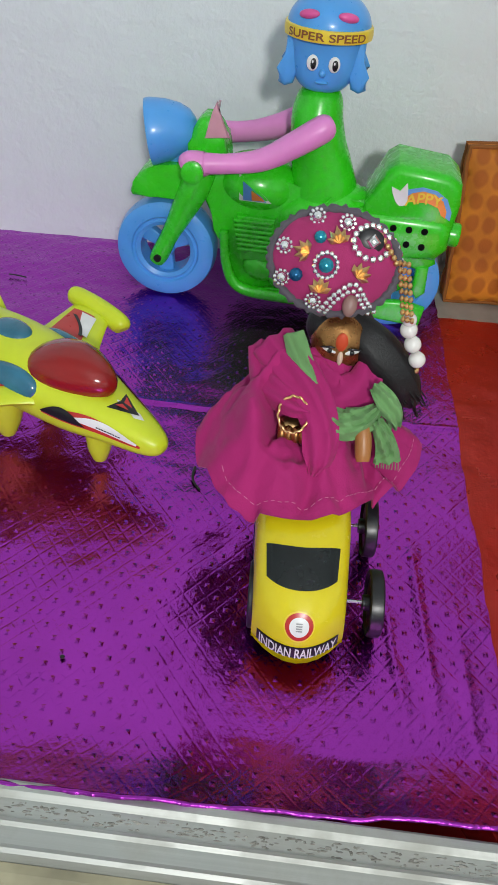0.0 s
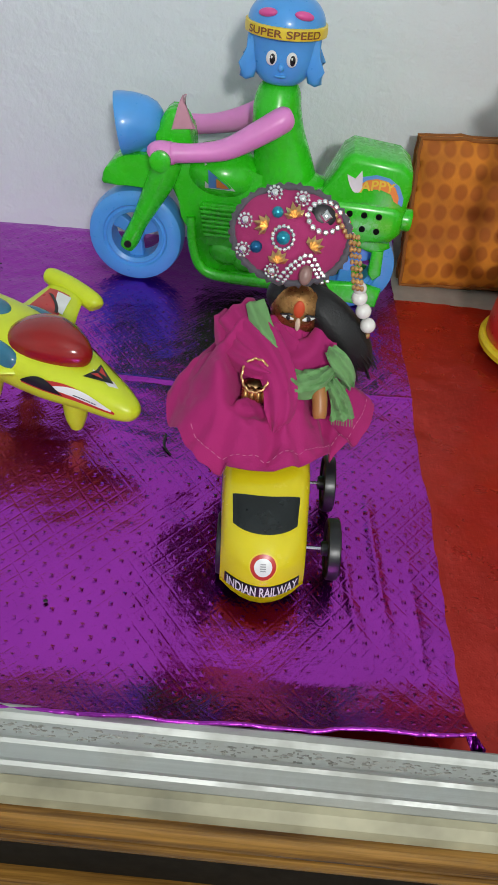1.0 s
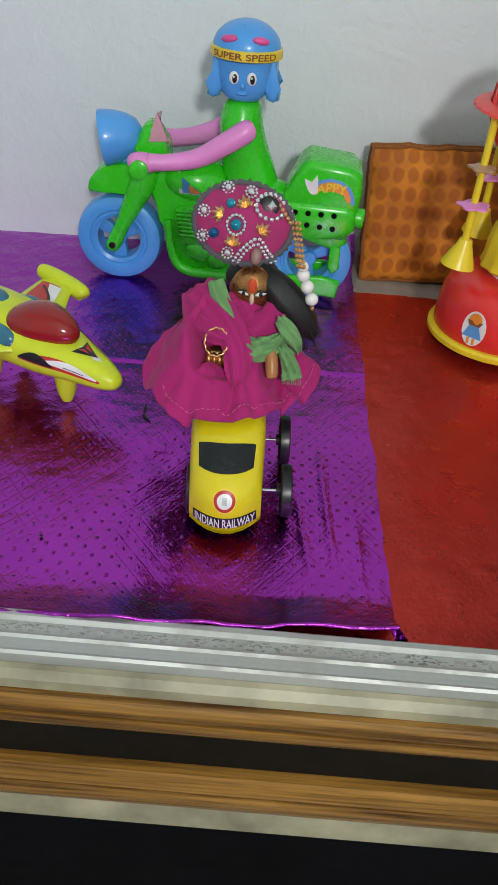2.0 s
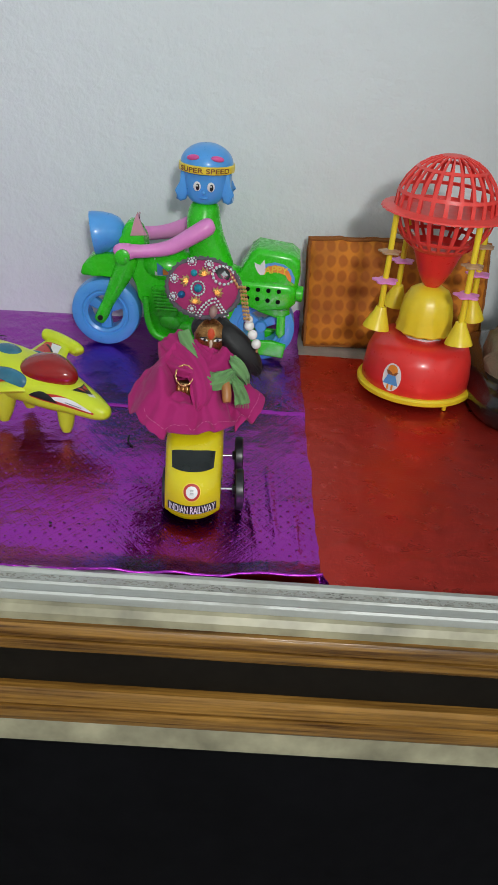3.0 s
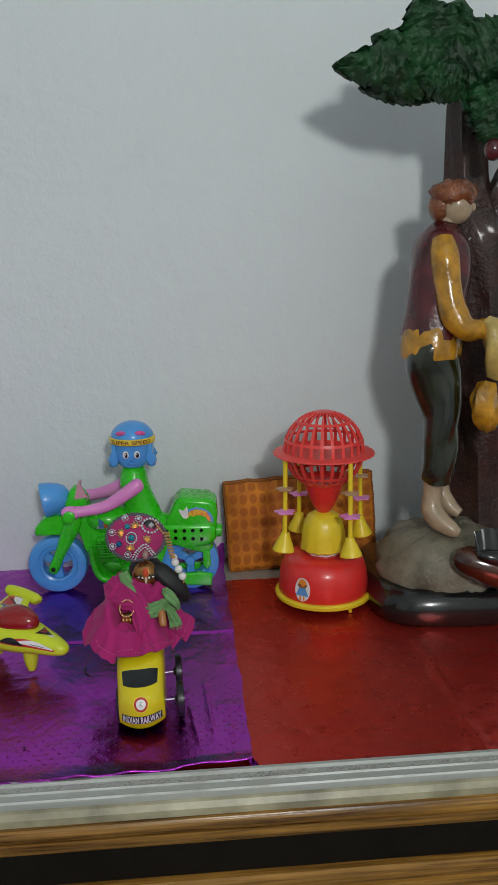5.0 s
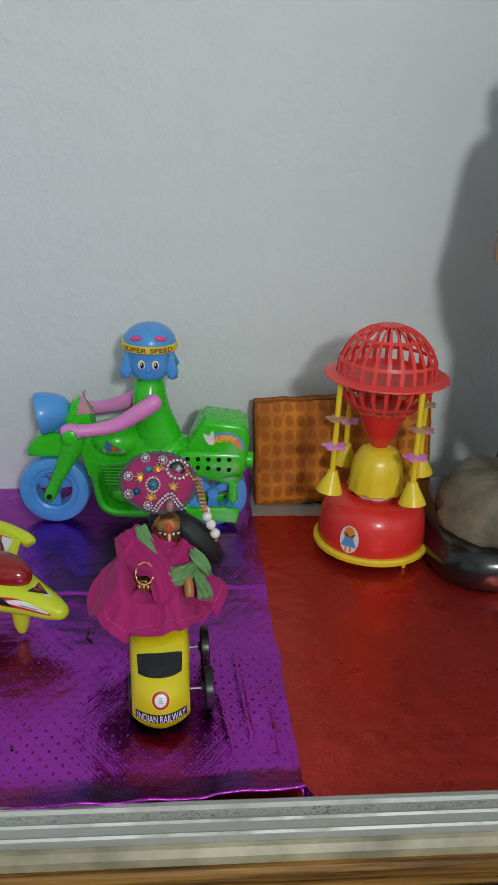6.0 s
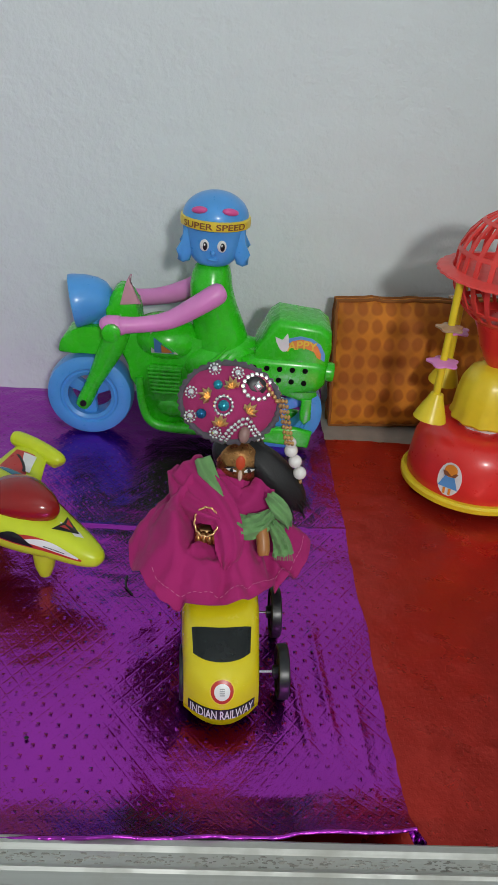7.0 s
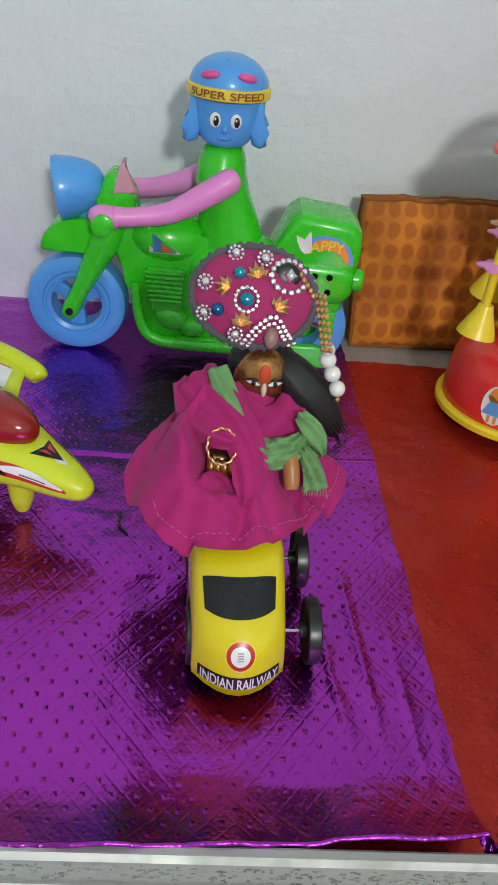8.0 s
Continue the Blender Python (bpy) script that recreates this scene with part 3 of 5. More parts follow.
def motorcycle():
    e = thing("toy_motorcycle", "bright green plastic toy motorcycle with blue wheels and top case", "toy motorcycle", pose(-0.0020, 0.3690, 0.0037, 0, 0, -2.5) @ Matrix.Scale(1.024, 4))
    wheel_blue(e, -0.0880, 0.0340, 0.0338)
    wheel_blue(e, 0.0640, 0.0325, 0.0325)
    bm = bmesh.new()
    slab(bm, [(-0.109, 0.0715), (-0.1085, 0.080), (-0.102, 0.0885), (-0.090, 0.0935), (-0.072, 0.0945), (-0.062, 0.088), (-0.066, 0.076), (-0.078, 0.0725), (-0.092, 0.0725)], -0.0155, 0.0155, 0.006, smooth_n=3)
    part("front_fender", bm, GREEN, e)
    for sy in (-1, 1):
        bm = bmesh.new()
        tube(bm, [(-0.0925, sy * 0.0150, 0.0285, 0.0052), (-0.0900, sy * 0.0155, 0.0335, 0.0060), (-0.0840, sy * 0.0155, 0.0470, 0.0058), (-0.0770, sy * 0.0150, 0.0620, 0.0076), (-0.0690, sy * 0.0140, 0.0800, 0.0098), (-0.0640, sy * 0.012, 0.0930, 0.0095)], 20, 14)
        f = part("fork", bm, GREEN, e)
        bm = bmesh.new()
        lathe(bm, [(0.0005, 0), (0.0026, 0), (0.0026, 0.001), (0.0005, 0.001)], sides=12, m=pose(-0.0905, sy * 0.0214, 0.0330, 90, 0, 0))
        part("bolt_hole", bm, EYEB, f)
    # steering head and instrument hump
    bm = bmesh.new()
    slab(bm, [(-0.0740, 0.0930), (-0.0740, 0.1080), (-0.0690, 0.1215), (-0.0620, 0.1245), (-0.0540, 0.1180), (-0.0500, 0.1060), (-0.0480, 0.0920), (-0.0600, 0.0850)], -0.0125, 0.0125, 0.005, smooth_n=2)
    part("steering_head", bm, GREEN, e)
    bm = bmesh.new()
    tube(bm, [(-0.0655, -0.040, 0.1005, 0.0052), (-0.0655, 0.040, 0.1005, 0.0052)], 2, 18)
    lathe(bm, [(0.0008, 0), (0.0062, 0), (0.0068, 0.0012), (0.0068, 0.004), (0.005, 0.005), (0.0008, 0.005)], sides=20, m=pose(-0.0655, -0.0385, 0.1005, 90, 0, 0))
    part("handlebar", bm, GREEN, e)
    bm = bmesh.new()
    slab(bm, [(-0.0640, 0.1120), (-0.0595, 0.1290), (-0.0570, 0.1350), (-0.0560, 0.1280), (-0.0480, 0.1140)], -0.013, -0.010, 0.001)
    slab(bm, [(-0.0640, 0.1120), (-0.0595, 0.1290), (-0.0580, 0.1290), (-0.0600, 0.1120)], -0.0105, 0.012, 0.0008)
    part("windscreen", bm, plain("clear_pink_plastic", (0.80, 0.40, 0.50), 0.2, trans=0.15, bump=0.02), e, "translucent pink windscreen")
    # headlamp
    bm = bmesh.new()
    lathe(bm, [(0.0005, 0.0035), (0.0120, 0.0025), (0.0168, 0.0), (0.0185, -0.0010), (0.0188, 0.0015), (0.0182, 0.0050), (0.0170, 0.0110), (0.0140, 0.0190), (0.0100, 0.0245), (0.0050, 0.0272), (0.0005, 0.028)], sides=32,
          m=pose(-0.0995, -0.004, 0.1095, 0, 80, 10) @ Matrix.Scale(1.08, 4))
    slab(bm, [(-0.0890, 0.0940), (-0.0740, 0.0920), (-0.0720, 0.1120), (-0.0880, 0.1080)], -0.010, 0.008, 0.003)
    part("headlamp", bm, BLUE, e, "blue plastic headlamp")
    # frame, tank, engine block, fairings
    bm = bmesh.new()
    slab(bm, [(-0.0640, 0.0900), (-0.0560, 0.0960), (-0.0300, 0.0960), (-0.0100, 0.0880), (0.0300, 0.0860), (0.0700, 0.0800), (0.0880, 0.0700), (0.0860, 0.0520), (0.0600, 0.0600), (0.0360, 0.0580), (0.0290, 0.0300),
              (0.0240, 0.0140), (-0.0100, 0.0090), (-0.0300, 0.0110), (-0.0420, 0.0200), (-0.0480, 0.0360), (-0.0510, 0.0560), (-0.0620, 0.0730)], -0.0140, 0.0140, 0.004, smooth_n=2)
    part("frame", bm, GREEN, e)
    bm = bmesh.new()
    ball(bm, (-0.0295, 0, 0.0860), (0.0270, 0.0230, 0.0175), u=28, v=18, m=pose(0, 0, 0, 0, 6, 0))
    tank = part("fuel_tank", bm, GREEN, e)
    for sy in (-1,):
        bm = bmesh.new()
        tri = [(-0.0400, 0.0960), (-0.0385, 0.0800), (-0.0180, 0.0795), (-0.0225, 0.0850)]
        for mi, k, dz in ((0, 1.0, 0.0), (1, 0.72, 0.0002), (2, 0.40, 0.0004)):
            cx, cz = -0.033 + 0.004 * mi, 0.0845 - 0.0008 * mi
            for i in range(1):
                pts = [(cx + (x - cx) * k, cz + (z - cz) * k) for x, z in tri]
                vs = []
                for x, z in pts:
                    q = 1 - ((x + 0.0295) / 0.0270) ** 2 - ((z - 0.0860) / 0.0175) ** 2
                    vs.append(bm.verts.new((x, -0.0230 * math.sqrt(max(q, 0.03)) - 0.0020 - dz, z)))
                f = bm.faces.new(vs)
                f.material_index = mi
        bmesh.ops.solidify(bm, geom=bm.faces[:], thickness=0.0003)
        part("tank_sticker", bm, [PAPERW, STBLUE, STORANGE], tank, "white sticker with coloured flashes")
    bm = bmesh.new()
    slab(bm, [(-0.0400, 0.0680), (-0.0150, 0.0680), (-0.0170, 0.0380), (-0.0360, 0.0380)], -0.0178, 0.0178, 0.001)
    block = part("engine_block", bm, GREEN, e, "finned green engine block")
    for i in range(7):
        bm = bmesh.new()
        z = 0.0660 - 0.0032 * i
        slab(bm, [(-0.0420 + 0.0006 * i, z), (-0.0160, z + 0.0002), (-0.0165, z - 0.0022), (-0.0415 + 0.0006 * i, z - 0.0022)], -0.0195, 0.0195, 0.0007, seg=1)
        part("cooling_fin", bm, GREEN, block)
    bm = bmesh.new()
    ball(bm, (-0.0230, -0.0130, 0.0320), (0.0120, 0.0075, 0.0085), m=pose(0, 0, 0, 0, 20, 0))
    ball(bm, (-0.0080, -0.0140, 0.0270), (0.0090, 0.0070, 0.0070))
    tube(bm, [(-0.0480, -0.0150, 0.0560, 0.0030), (-0.0450, -0.0165, 0.0340, 0.0034), (-0.0370, -0.0170, 0.0190, 0.0038), (-0.0180, -0.0170, 0.0150, 0.0042), (0.0280, -0.0165, 0.0150, 0.0046)], 24, 12)
    slab(bm, [(-0.0200, 0.0120), (0.0400, 0.0120), (0.0420, 0.0220), (-0.0180, 0.0200)], -0.0180, 0.0180, 0.003)
    part("exhaust_pipe", bm, GREEN, e)
    bm = bmesh.new()
    ball(bm, (0.0120, 0, 0.0720), (0.0330, 0.0225, 0.0200), u=28, v=16, m=pose(0, 0, 0, 0, -14, 0))
    for i in range(3):
        tube(bm, [(-0.0020 + 0.006 * i, -0.0205, 0.0690 - 0.002 * i, 0.0006), (0.0100 + 0.005 * i, -0.0232, 0.0790 - 0.002 * i, 0.0014), (0.0190 + 0.004 * i, -0.0195, 0.0880 - 0.003 * i, 0.0006)], 10, 8)
    part("seat_fairing", bm, GREEN, e, "ribbed side fairing under the rider")
    # rear panel with air holes, tail and top case
    bm = bmesh.new()
    slab(bm, [(0.0300, 0.0600), (0.0300, 0.0800), (0.0420, 0.0845), (0.0880, 0.0840), (0.0950, 0.0800), (0.0950, 0.0640), (0.0880, 0.0560), (0.0600, 0.0555)], -0.0255, 0.0255, 0.0070, seg=4)
    panel = part("side_pannier", bm, GREEN, e, "green side pannier with two rows of round holes")
    for r in range(2):
        for i in range(5):
            bm = bmesh.new()
            lathe(bm, [(0.0003, 0), (0.0021, 0), (0.0021, 0.0006), (0.0003, 0.0006)], sides=14, m=pose(0.0395 + 0.0097 * i, -0.0255, 0.0760 - 0.0078 * r - 0.0006 * i * r, 90, 0, 0))
            part("air_hole", bm, CABINET, panel)
    bm = bmesh.new()
    tube(bm, [(0.0900, -0.0130, 0.0720, 0.0072), (0.0990, -0.0130, 0.0715, 0.0076), (0.1010, -0.0130, 0.0714, 0.0070)], 6, 18, up=(0, 1, 0))
    part("tail_lamp", bm, GREEN, e)
    bm = bmesh.new()
    slab(bm, [(0.0370, 0.0800), (0.0400, 0.0905), (0.0500, 0.1120), (0.0560, 0.1165), (0.0880, 0.1135), (0.0955, 0.1080), (0.0970, 0.0960), (0.0955, 0.0800)], -0.0235, 0.0235, 0.0055, seg=4)
    case = part("top_case", bm, GREEN, e, "rounded green top case", m=pose(0, 0, -0.0030))
    bm = bmesh.new()
    bow = [(0.0590, 0.0990), (0.0640, 0.1035), (0.0720, 0.1058), (0.0810, 0.1045), (0.0880, 0.1000), (0.0920, 0.0925), (0.0920, 0.0870), (0.0885, 0.0890), (0.0850, 0.0945), (0.0760, 0.0975), (0.0660, 0.0965)]
    slab(bm, bow, -0.0240, -0.0232, 0.0, 0)
    slab(bm, [(x * 0.8 + 0.0152, z * 0.8 + 0.0188) for x, z in bow], -0.0243, -0.0235, 0.0, 1)
    slab(bm, [(0.0535, 0.1040), (0.0590, 0.1020), (0.0625, 0.1075), (0.0640, 0.0990), (0.0640, 0.0945), (0.0600, 0.0930), (0.0565, 0.0965)], -0.0246, -0.0232, 0.0, 2, smooth_n=2)
    st = part("case_sticker", bm, [STBLUE, STORANGE, PAPERW], case, "blue and orange rainbow sticker", smooth=0)
    bm = letters("APPY", 0.0095)
    for v in bm.verts:
        v.co = Vector((0.0740 + v.co.x, -0.02485, 0.0990 + v.co.y - 0.16 * (v.co.x - 0.002) ** 2 / 0.01))
    part("sticker_word", bm, STYELLOW, st, smooth=0)
    bm = bmesh.new()
    slab(bm, [(0.0560, 0.0600), (0.0880, 0.0600), (0.0910, 0.0500), (0.0820, 0.0440), (0.0600, 0.0500)], -0.0150, 0.0150, 0.003)
    slab(bm, [(0.0790, 0.0480), (0.0870, 0.0480), (0.0880, 0.0300), (0.0830, 0.0250), (0.0790, 0.0300)], -0.0160, -0.0080, 0.0015)
    slab(bm, [(0.0790, 0.0480), (0.0870, 0.0480), (0.0880, 0.0300), (0.0830, 0.0250), (0.0790, 0.0300)], 0.0080, 0.0160, 0.0015)
    slab(bm, [(0.0300, 0.0100), (0.0880, 0.0060), (0.0900, 0.0200), (0.0760, 0.0230), (0.0300, 0.0200)], -0.0190, -0.0130, 0.002)
    slab(bm, [(0.0300, 0.0100), (0.0880, 0.0060), (0.0900, 0.0200), (0.0760, 0.0230), (0.0300, 0.0200)], 0.0130, 0.0190, 0.002)
    part("rear_bracket", bm, GREEN, e)
    return e


moto = motorcycle()


def rider():
    """The toy rider, one plain figure in one mesh."""
    bm = bmesh.new()
    G, P_, B, Y, H_, W_, K_, T_ = range(8)
    rows = []
    for z, cx, rx, ry in [tuple(p) for p in spline([(0.0800, 0.0135, 0.0215, 0.0190), (0.0920, 0.0118, 0.0208, 0.0185), (0.1040, 0.0090, 0.0190, 0.0180), (0.1180, 0.0050, 0.0172, 0.0190), (0.1300, 0.0030, 0.0158, 0.0180),
                                                   (0.1390, 0.0030, 0.0145, 0.0150), (0.1450, 0.0032, 0.0120, 0.0120), (0.1490, 0.0032, 0.0080, 0.0080)], 22)]:
        rows.append([Vector((cx + rx * math.cos(a), ry * math.sin(a), z + 0.0002 * math.sin(z * 2200))) for a in (2 * math.pi * k / 28 for k in range(28))])
    rings(bm, rows, G)
    tube(bm, [(0.0125, -0.0185, 0.1310, 0.0056), (0.0085, -0.0205, 0.1290, 0.0080), (-0.0060, -0.0235, 0.1195, 0.0078), (-0.0250, -0.0265, 0.1085, 0.0068), (-0.0450, -0.0295, 0.1045, 0.0060), (-0.0580, -0.0310, 0.1035, 0.0064), (-0.0600, -0.0310, 0.1030, 0.0072), (-0.0690, -0.0315, 0.1025, 0.0075), (-0.0725, -0.0315, 0.1000, 0.0050)], 34, 16, P_)
    tube(bm, [(0.0085, 0.0185, 0.1310, 0.0088), (-0.0060, 0.0225, 0.1220, 0.0085), (-0.0250, 0.0265, 0.1120, 0.0076), (-0.0450, 0.0295, 0.1060, 0.0066), (-0.0680, 0.0315, 0.1030, 0.0075)], 26, 14, P_)
    # head: rounded face, hair shell with two flared points, helmet dome with a band
    hx, hy = 0.0035, -0.002
    below = len(bm.verts)
    rows = []
    for z, rx, ry in [tuple(p) for p in spline([(0.1452, 0.0060, 0.0080), (0.1475, 0.0130, 0.0145), (0.1530, 0.0180, 0.0178), (0.1610, 0.0205, 0.0196), (0.1700, 0.0220, 0.0205), (0.1790, 0.0235, 0.0215)], 18)]:
        ring = []
        for k in range(36):
            a = 2 * math.pi * k / 36
            c, s = math.cos(a), math.sin(a)
            q = (abs(c) ** 2.6 + abs(s) ** 2.6) ** (-1 / 2.6)
            ring.append(Vector((hx + rx * c * q, hy + ry * s * q, z)))
        rows.append(ring)
    rings(bm, rows, B)
    ball(bm, (hx, hy + 0.0060, 0.1660), (0.0238, 0.0190, 0.0200), B, 28, 16)
    for sx in (-1, 1):
        slab(bm, [(sx * x, z) for x, z in ((0.0110, 0.1800), (0.0240, 0.1800), (0.0240, 0.1660), (0.0247, 0.1570), (0.0275, 0.1492), (0.0230, 0.1470), (0.0178, 0.1490), (0.0150, 0.1600))], -0.0125, 0.016, 0.004, B, m=pose(hx, hy, 0))
    ball(bm, (hx, hy - 0.0196, 0.1590), (0.0022, 0.0026, 0.0026), B, 12, 8)
    ball(bm, (hx, hy - 0.0180, 0.1535), (0.0042, 0.0026, 0.0012), B, 12, 8)
    for sx in (-1, 1):
        ball(bm, (hx + sx * 0.0066 , hy - 0.0200, 0.1645), (0.0036, 0.0014, 0.0046), W_, 14, 10)
        ball(bm, (hx + sx * 0.0066 + 0.0006, hy - 0.0212, 0.1642), (0.0018, 0.0007, 0.0032), K_, 12, 8)
        ball(bm, (hx + sx * 0.0066 + 0.0001, hy - 0.0218, 0.1654), (0.0006, 0.0004, 0.0009), W_, 8, 6)
    dome = [(0.0005, 0.2015)] + [(0.0255 * math.cos(a), 0.1820 + 0.0195 * math.sin(a)) for a in np.linspace(math.pi / 2 - 0.12, 0, 14)] + [(0.0255, 0.1765), (0.0005, 0.1765)]
    lathe(bm, dome, B, 40, pose(hx, hy, 0))
    lathe(bm, [(0.0250, 0.1762), (0.0268, 0.1768), (0.0272, 0.1800), (0.0268, 0.1832), (0.0250, 0.1838)], Y, 56, pose(hx, hy, 0), wave=lambda a, z: 1 + 0.006 * math.sin(40 * a))
    for sx in (-1, 1):
        ball(bm, (hx + sx * 0.0115, hy - 0.0200, 0.1905), (0.0066, 0.0030, 0.0026), H_, 16, 10, m=pose(0, 0, 0, 20, sx * 8, sx * 24))
    for v in list(bm.verts)[below:]:
        v.co = Vector((hx, hy, 0.1590)) + (v.co - Vector((hx, hy, 0.1590))) * 0.94
    w = letters("SUPER SPEED", 0.0064)
    n = max(v.co.x for v in w.verts)
    me = bpy.data.meshes.new("tmp")
    for v in w.verts:
        a = -math.pi / 2 + v.co.x / n * 0.95
        v.co = Vector((hx + 0.0262 * math.cos(a), hy + 0.0262 * math.sin(a), 0.1787 + v.co.y * 0.90))
    w.to_mesh(me)
    w.free()
    k = len(bm.faces)
    bm.from_mesh(me)
    bm.faces.ensure_lookup_table()
    for f in bm.faces[k:]:
        f.material_index = T_
    bpy.data.meshes.remove(me)
    ob = part("toy_rider", bm, [GREEN, PINK, BLUE, STYELLOW, HOTPINK, EYEW, EYEB, STBROWN], None, m=moto.matrix_basis.copy())
    return tagged(ob, "plastic toy rider with blue helmeted head, green body and pink arms", "toy figure")


rider()


# ---- toy jet ----
def jet():
    e = thing("toy_jet", "lime yellow plastic toy jet with a clear red canopy", "toy plane", pose(-0.0545, 0.1475, 0.0036, 0, 0, -29))
    sec = spline([(0.000, 0.002, 0.002, 0.0335), (-0.003, 0.0058, 0.0054, 0.0330), (-0.012, 0.0098, 0.0086, 0.0340), (-0.030, 0.0150, 0.0118, 0.0365), (-0.050, 0.0210, 0.0150, 0.0385), (-0.075, 0.0235, 0.0180, 0.0405),
                  (-0.105, 0.0240, 0.0200, 0.0415), (-0.140, 0.0210, 0.0180, 0.0420), (-0.170, 0.0150, 0.0140, 0.0420)], 40)

    def hull(u, a, off=0.0):
        u = max(0.0, min(1.0, u)) * 39
        i = min(int(u), 38)
        x, w, h, zc = sec[i] + (sec[i + 1] - sec[i]) * (u - i)
        c, s = math.cos(a), math.sin(a)
        q = (abs(c) ** 2.4 + abs(s) ** 2.4) ** (-1 / 2.4)
        k = 1 + off / max(w, h, 0.004)
        return Vector((x, w * c * q * k, zc + (h if s > 0 else h * 0.85) * s * q * k))

    bm = bmesh.new()
    rings(bm, [[hull(i / 39, 2 * math.pi * k / 32) for k in range(32)] for i in range(40)])
    part("fuselage", bm, LIME, e, "lime yellow fuselage")

    def U(x):
        return float(np.interp(-x, [-p[0] for p in sec], np.arange(40) / 39.0))

    bm = bmesh.new()
    ball(bm, (-0.0590, 0, 0.0545), (0.0275, 0.0168, 0.0130), u=28, v=16, m=pose(0, 0, 0, 0, -9, 0))
    for v in bm.verts:
        k = (v.co.x + 0.0590) / 0.0275
        v.co.y *= 1 - 0.30 * k
        v.co.z -= 0.0035 * max(0.0, k)
    part("canopy", bm, CANOPY, e, "clear dark red canopy")
    bm = bmesh.new()
    ball(bm, (-0.1020, 0, 0.0590), (0.0130, 0.0085, 0.0055), m=pose(0, 0, 0, 0, 0, 0))
    part("rear_canopy", bm, JETGLASS, e, "dark blue rear canopy")
    for sy in (-1, 1):
        bm = bmesh.new()
        ball(bm, (-0.0830, sy * 0.0215, 0.0480), (0.0190, 0.0050, 0.0085), m=pose(0, 0, 0, sy * 24, 0, sy * -6))
        part("air_intake", bm, JETGLASS, e, "blue-green side window")
        bm = bmesh.new()
        # wing with a winglet bar along its tip
        def foil_at(t):
            x0, x1 = -0.0580 - 0.030 * t ** 0.7, -0.1120 - 0.002 * t
            y, z, h = sy * (0.018 + 0.042 * t), 0.0420 + 0.0050 * t, 0.0055 - 0.0020 * t
            return [Vector((x0 + (x1 - x0) * (0.5 - 0.5 * math.cos(a)), y, z + h * math.sin(a))) for a in (2 * math.pi * k / 18 for k in range(18))]
        rings(bm, [foil_at(t) for t in np.linspace(0, 1, 8)])
        tube(bm, [(-0.0770, sy * 0.058, 0.0440, 0.0030), (-0.0805, sy * 0.059, 0.0460, 0.0058), (-0.0990, sy * 0.061, 0.0490, 0.0058), (-0.1160, sy * 0.061, 0.0505, 0.0054), (-0.1190, sy * 0.061, 0.0505, 0.0030)], 16, 14)
        wing = part("wing", bm, LIME, e)
        bm = bmesh.new()
        def on_wing(u, v, a0, a1, o):
            t = 0.12 + 0.66 * u
            x0, x1 = -0.0580 - 0.030 * t ** 0.7, -0.1120 - 0.002 * t
            f = a0 + (a1 - a0) * v
            y, z, h = sy * (0.018 + 0.042 * t), 0.0420 + 0.0050 * t, 0.0055 - 0.0020 * t
            return Vector((x0 + (x1 - x0) * f, y, z + h * math.sin(math.acos(1 - 2 * f)) + o))
        sheet(bm, lambda u, v: on_wing(u, v, 0.28, 0.80, 0.0004), 8, 6, 0)
        sheet(bm, lambda u, v: on_wing(0.35 + 0.6 * u, v, 0.22, 0.22 + 0.34 * (0.4 + 0.6 * u), 0.0007), 8, 6, 1)
        sheet(bm, lambda u, v: on_wing(0.30 + 0.5 * u, v, 0.30 + 0.3 * u * u, 0.36 + 0.34 * u * u, 0.0010), 10, 3, 2)
        part("wing_sticker", bm, [STRED, PAPERW, EYEB], wing, "red, white and black flash sticker")
        bm = bmesh.new()
        def on_hull(u, v, a0, a1, s0, s1, o):
            s = s0 + (s1 - s0) * u
            a = a0 + (a1 - a0) * v
            return hull(U(s), (math.pi if sy > 0 else 0) * 0 + (a if sy > 0 else math.pi - a), o)
        sheet(bm, lambda u, v: on_hull(u, v, 0.02, 0.02 + 0.55 * math.sin(math.pi * min(1, 0.10 + 0.85 * u)), -0.0085, -0.060, 0.0004), 18, 4, 0)
        sheet(bm, lambda u, v: on_hull(u, v, 0.16 + 0.08 * u, 0.16 + 0.40 * math.sin(math.pi * min(1, 0.10 + 0.85 * u)), -0.010, -0.046, 0.0007), 18, 4, 1)
        sheet(bm, lambda u, v: on_hull(u, v, 0.10, 0.12 + 0.36 * math.sin(math.pi * u), -0.036, -0.060, 0.0010), 14, 4, 2)
        side = part("side_sticker", bm, [STRED, PAPERW, EYEB], e, "red, white and black swoosh sticker")
        bm = bmesh.new()
        for k in range(9):
            sheet(bm, lambda u, v, k=k: on_hull(u, v, 0.27, 0.32, -0.018 - 0.0014 * k, -0.0191 - 0.0014 * k, 0.0011), 2, 2, 0)
        part("print_bars", bm, [EYEB], side, "small dark printing")
        bm = bmesh.new()
        tube(bm, [(-0.043, 0.0, 0.0300, 0.0085), (-0.0435, 0.0, 0.0200, 0.0072), (-0.0435, 0.0, 0.0115, 0.0060), (-0.0435, 0.0, 0.0046, 0.0036)], 10, 12) if sy < 0 else None
        if sy > 0:
            bm.free()
        else:
            part("nose_leg", bm, LIME, e)
        bm = bmesh.new()
        tube(bm, [(-0.095, sy * 0.014, 0.034, 0.012), (-0.096, sy * 0.015, 0.024, 0.0105), (-0.096, sy * 0.015, 0.014, 0.0080), (-0.096, sy * 0.015, 0.0046, 0.004)], 10, 12)
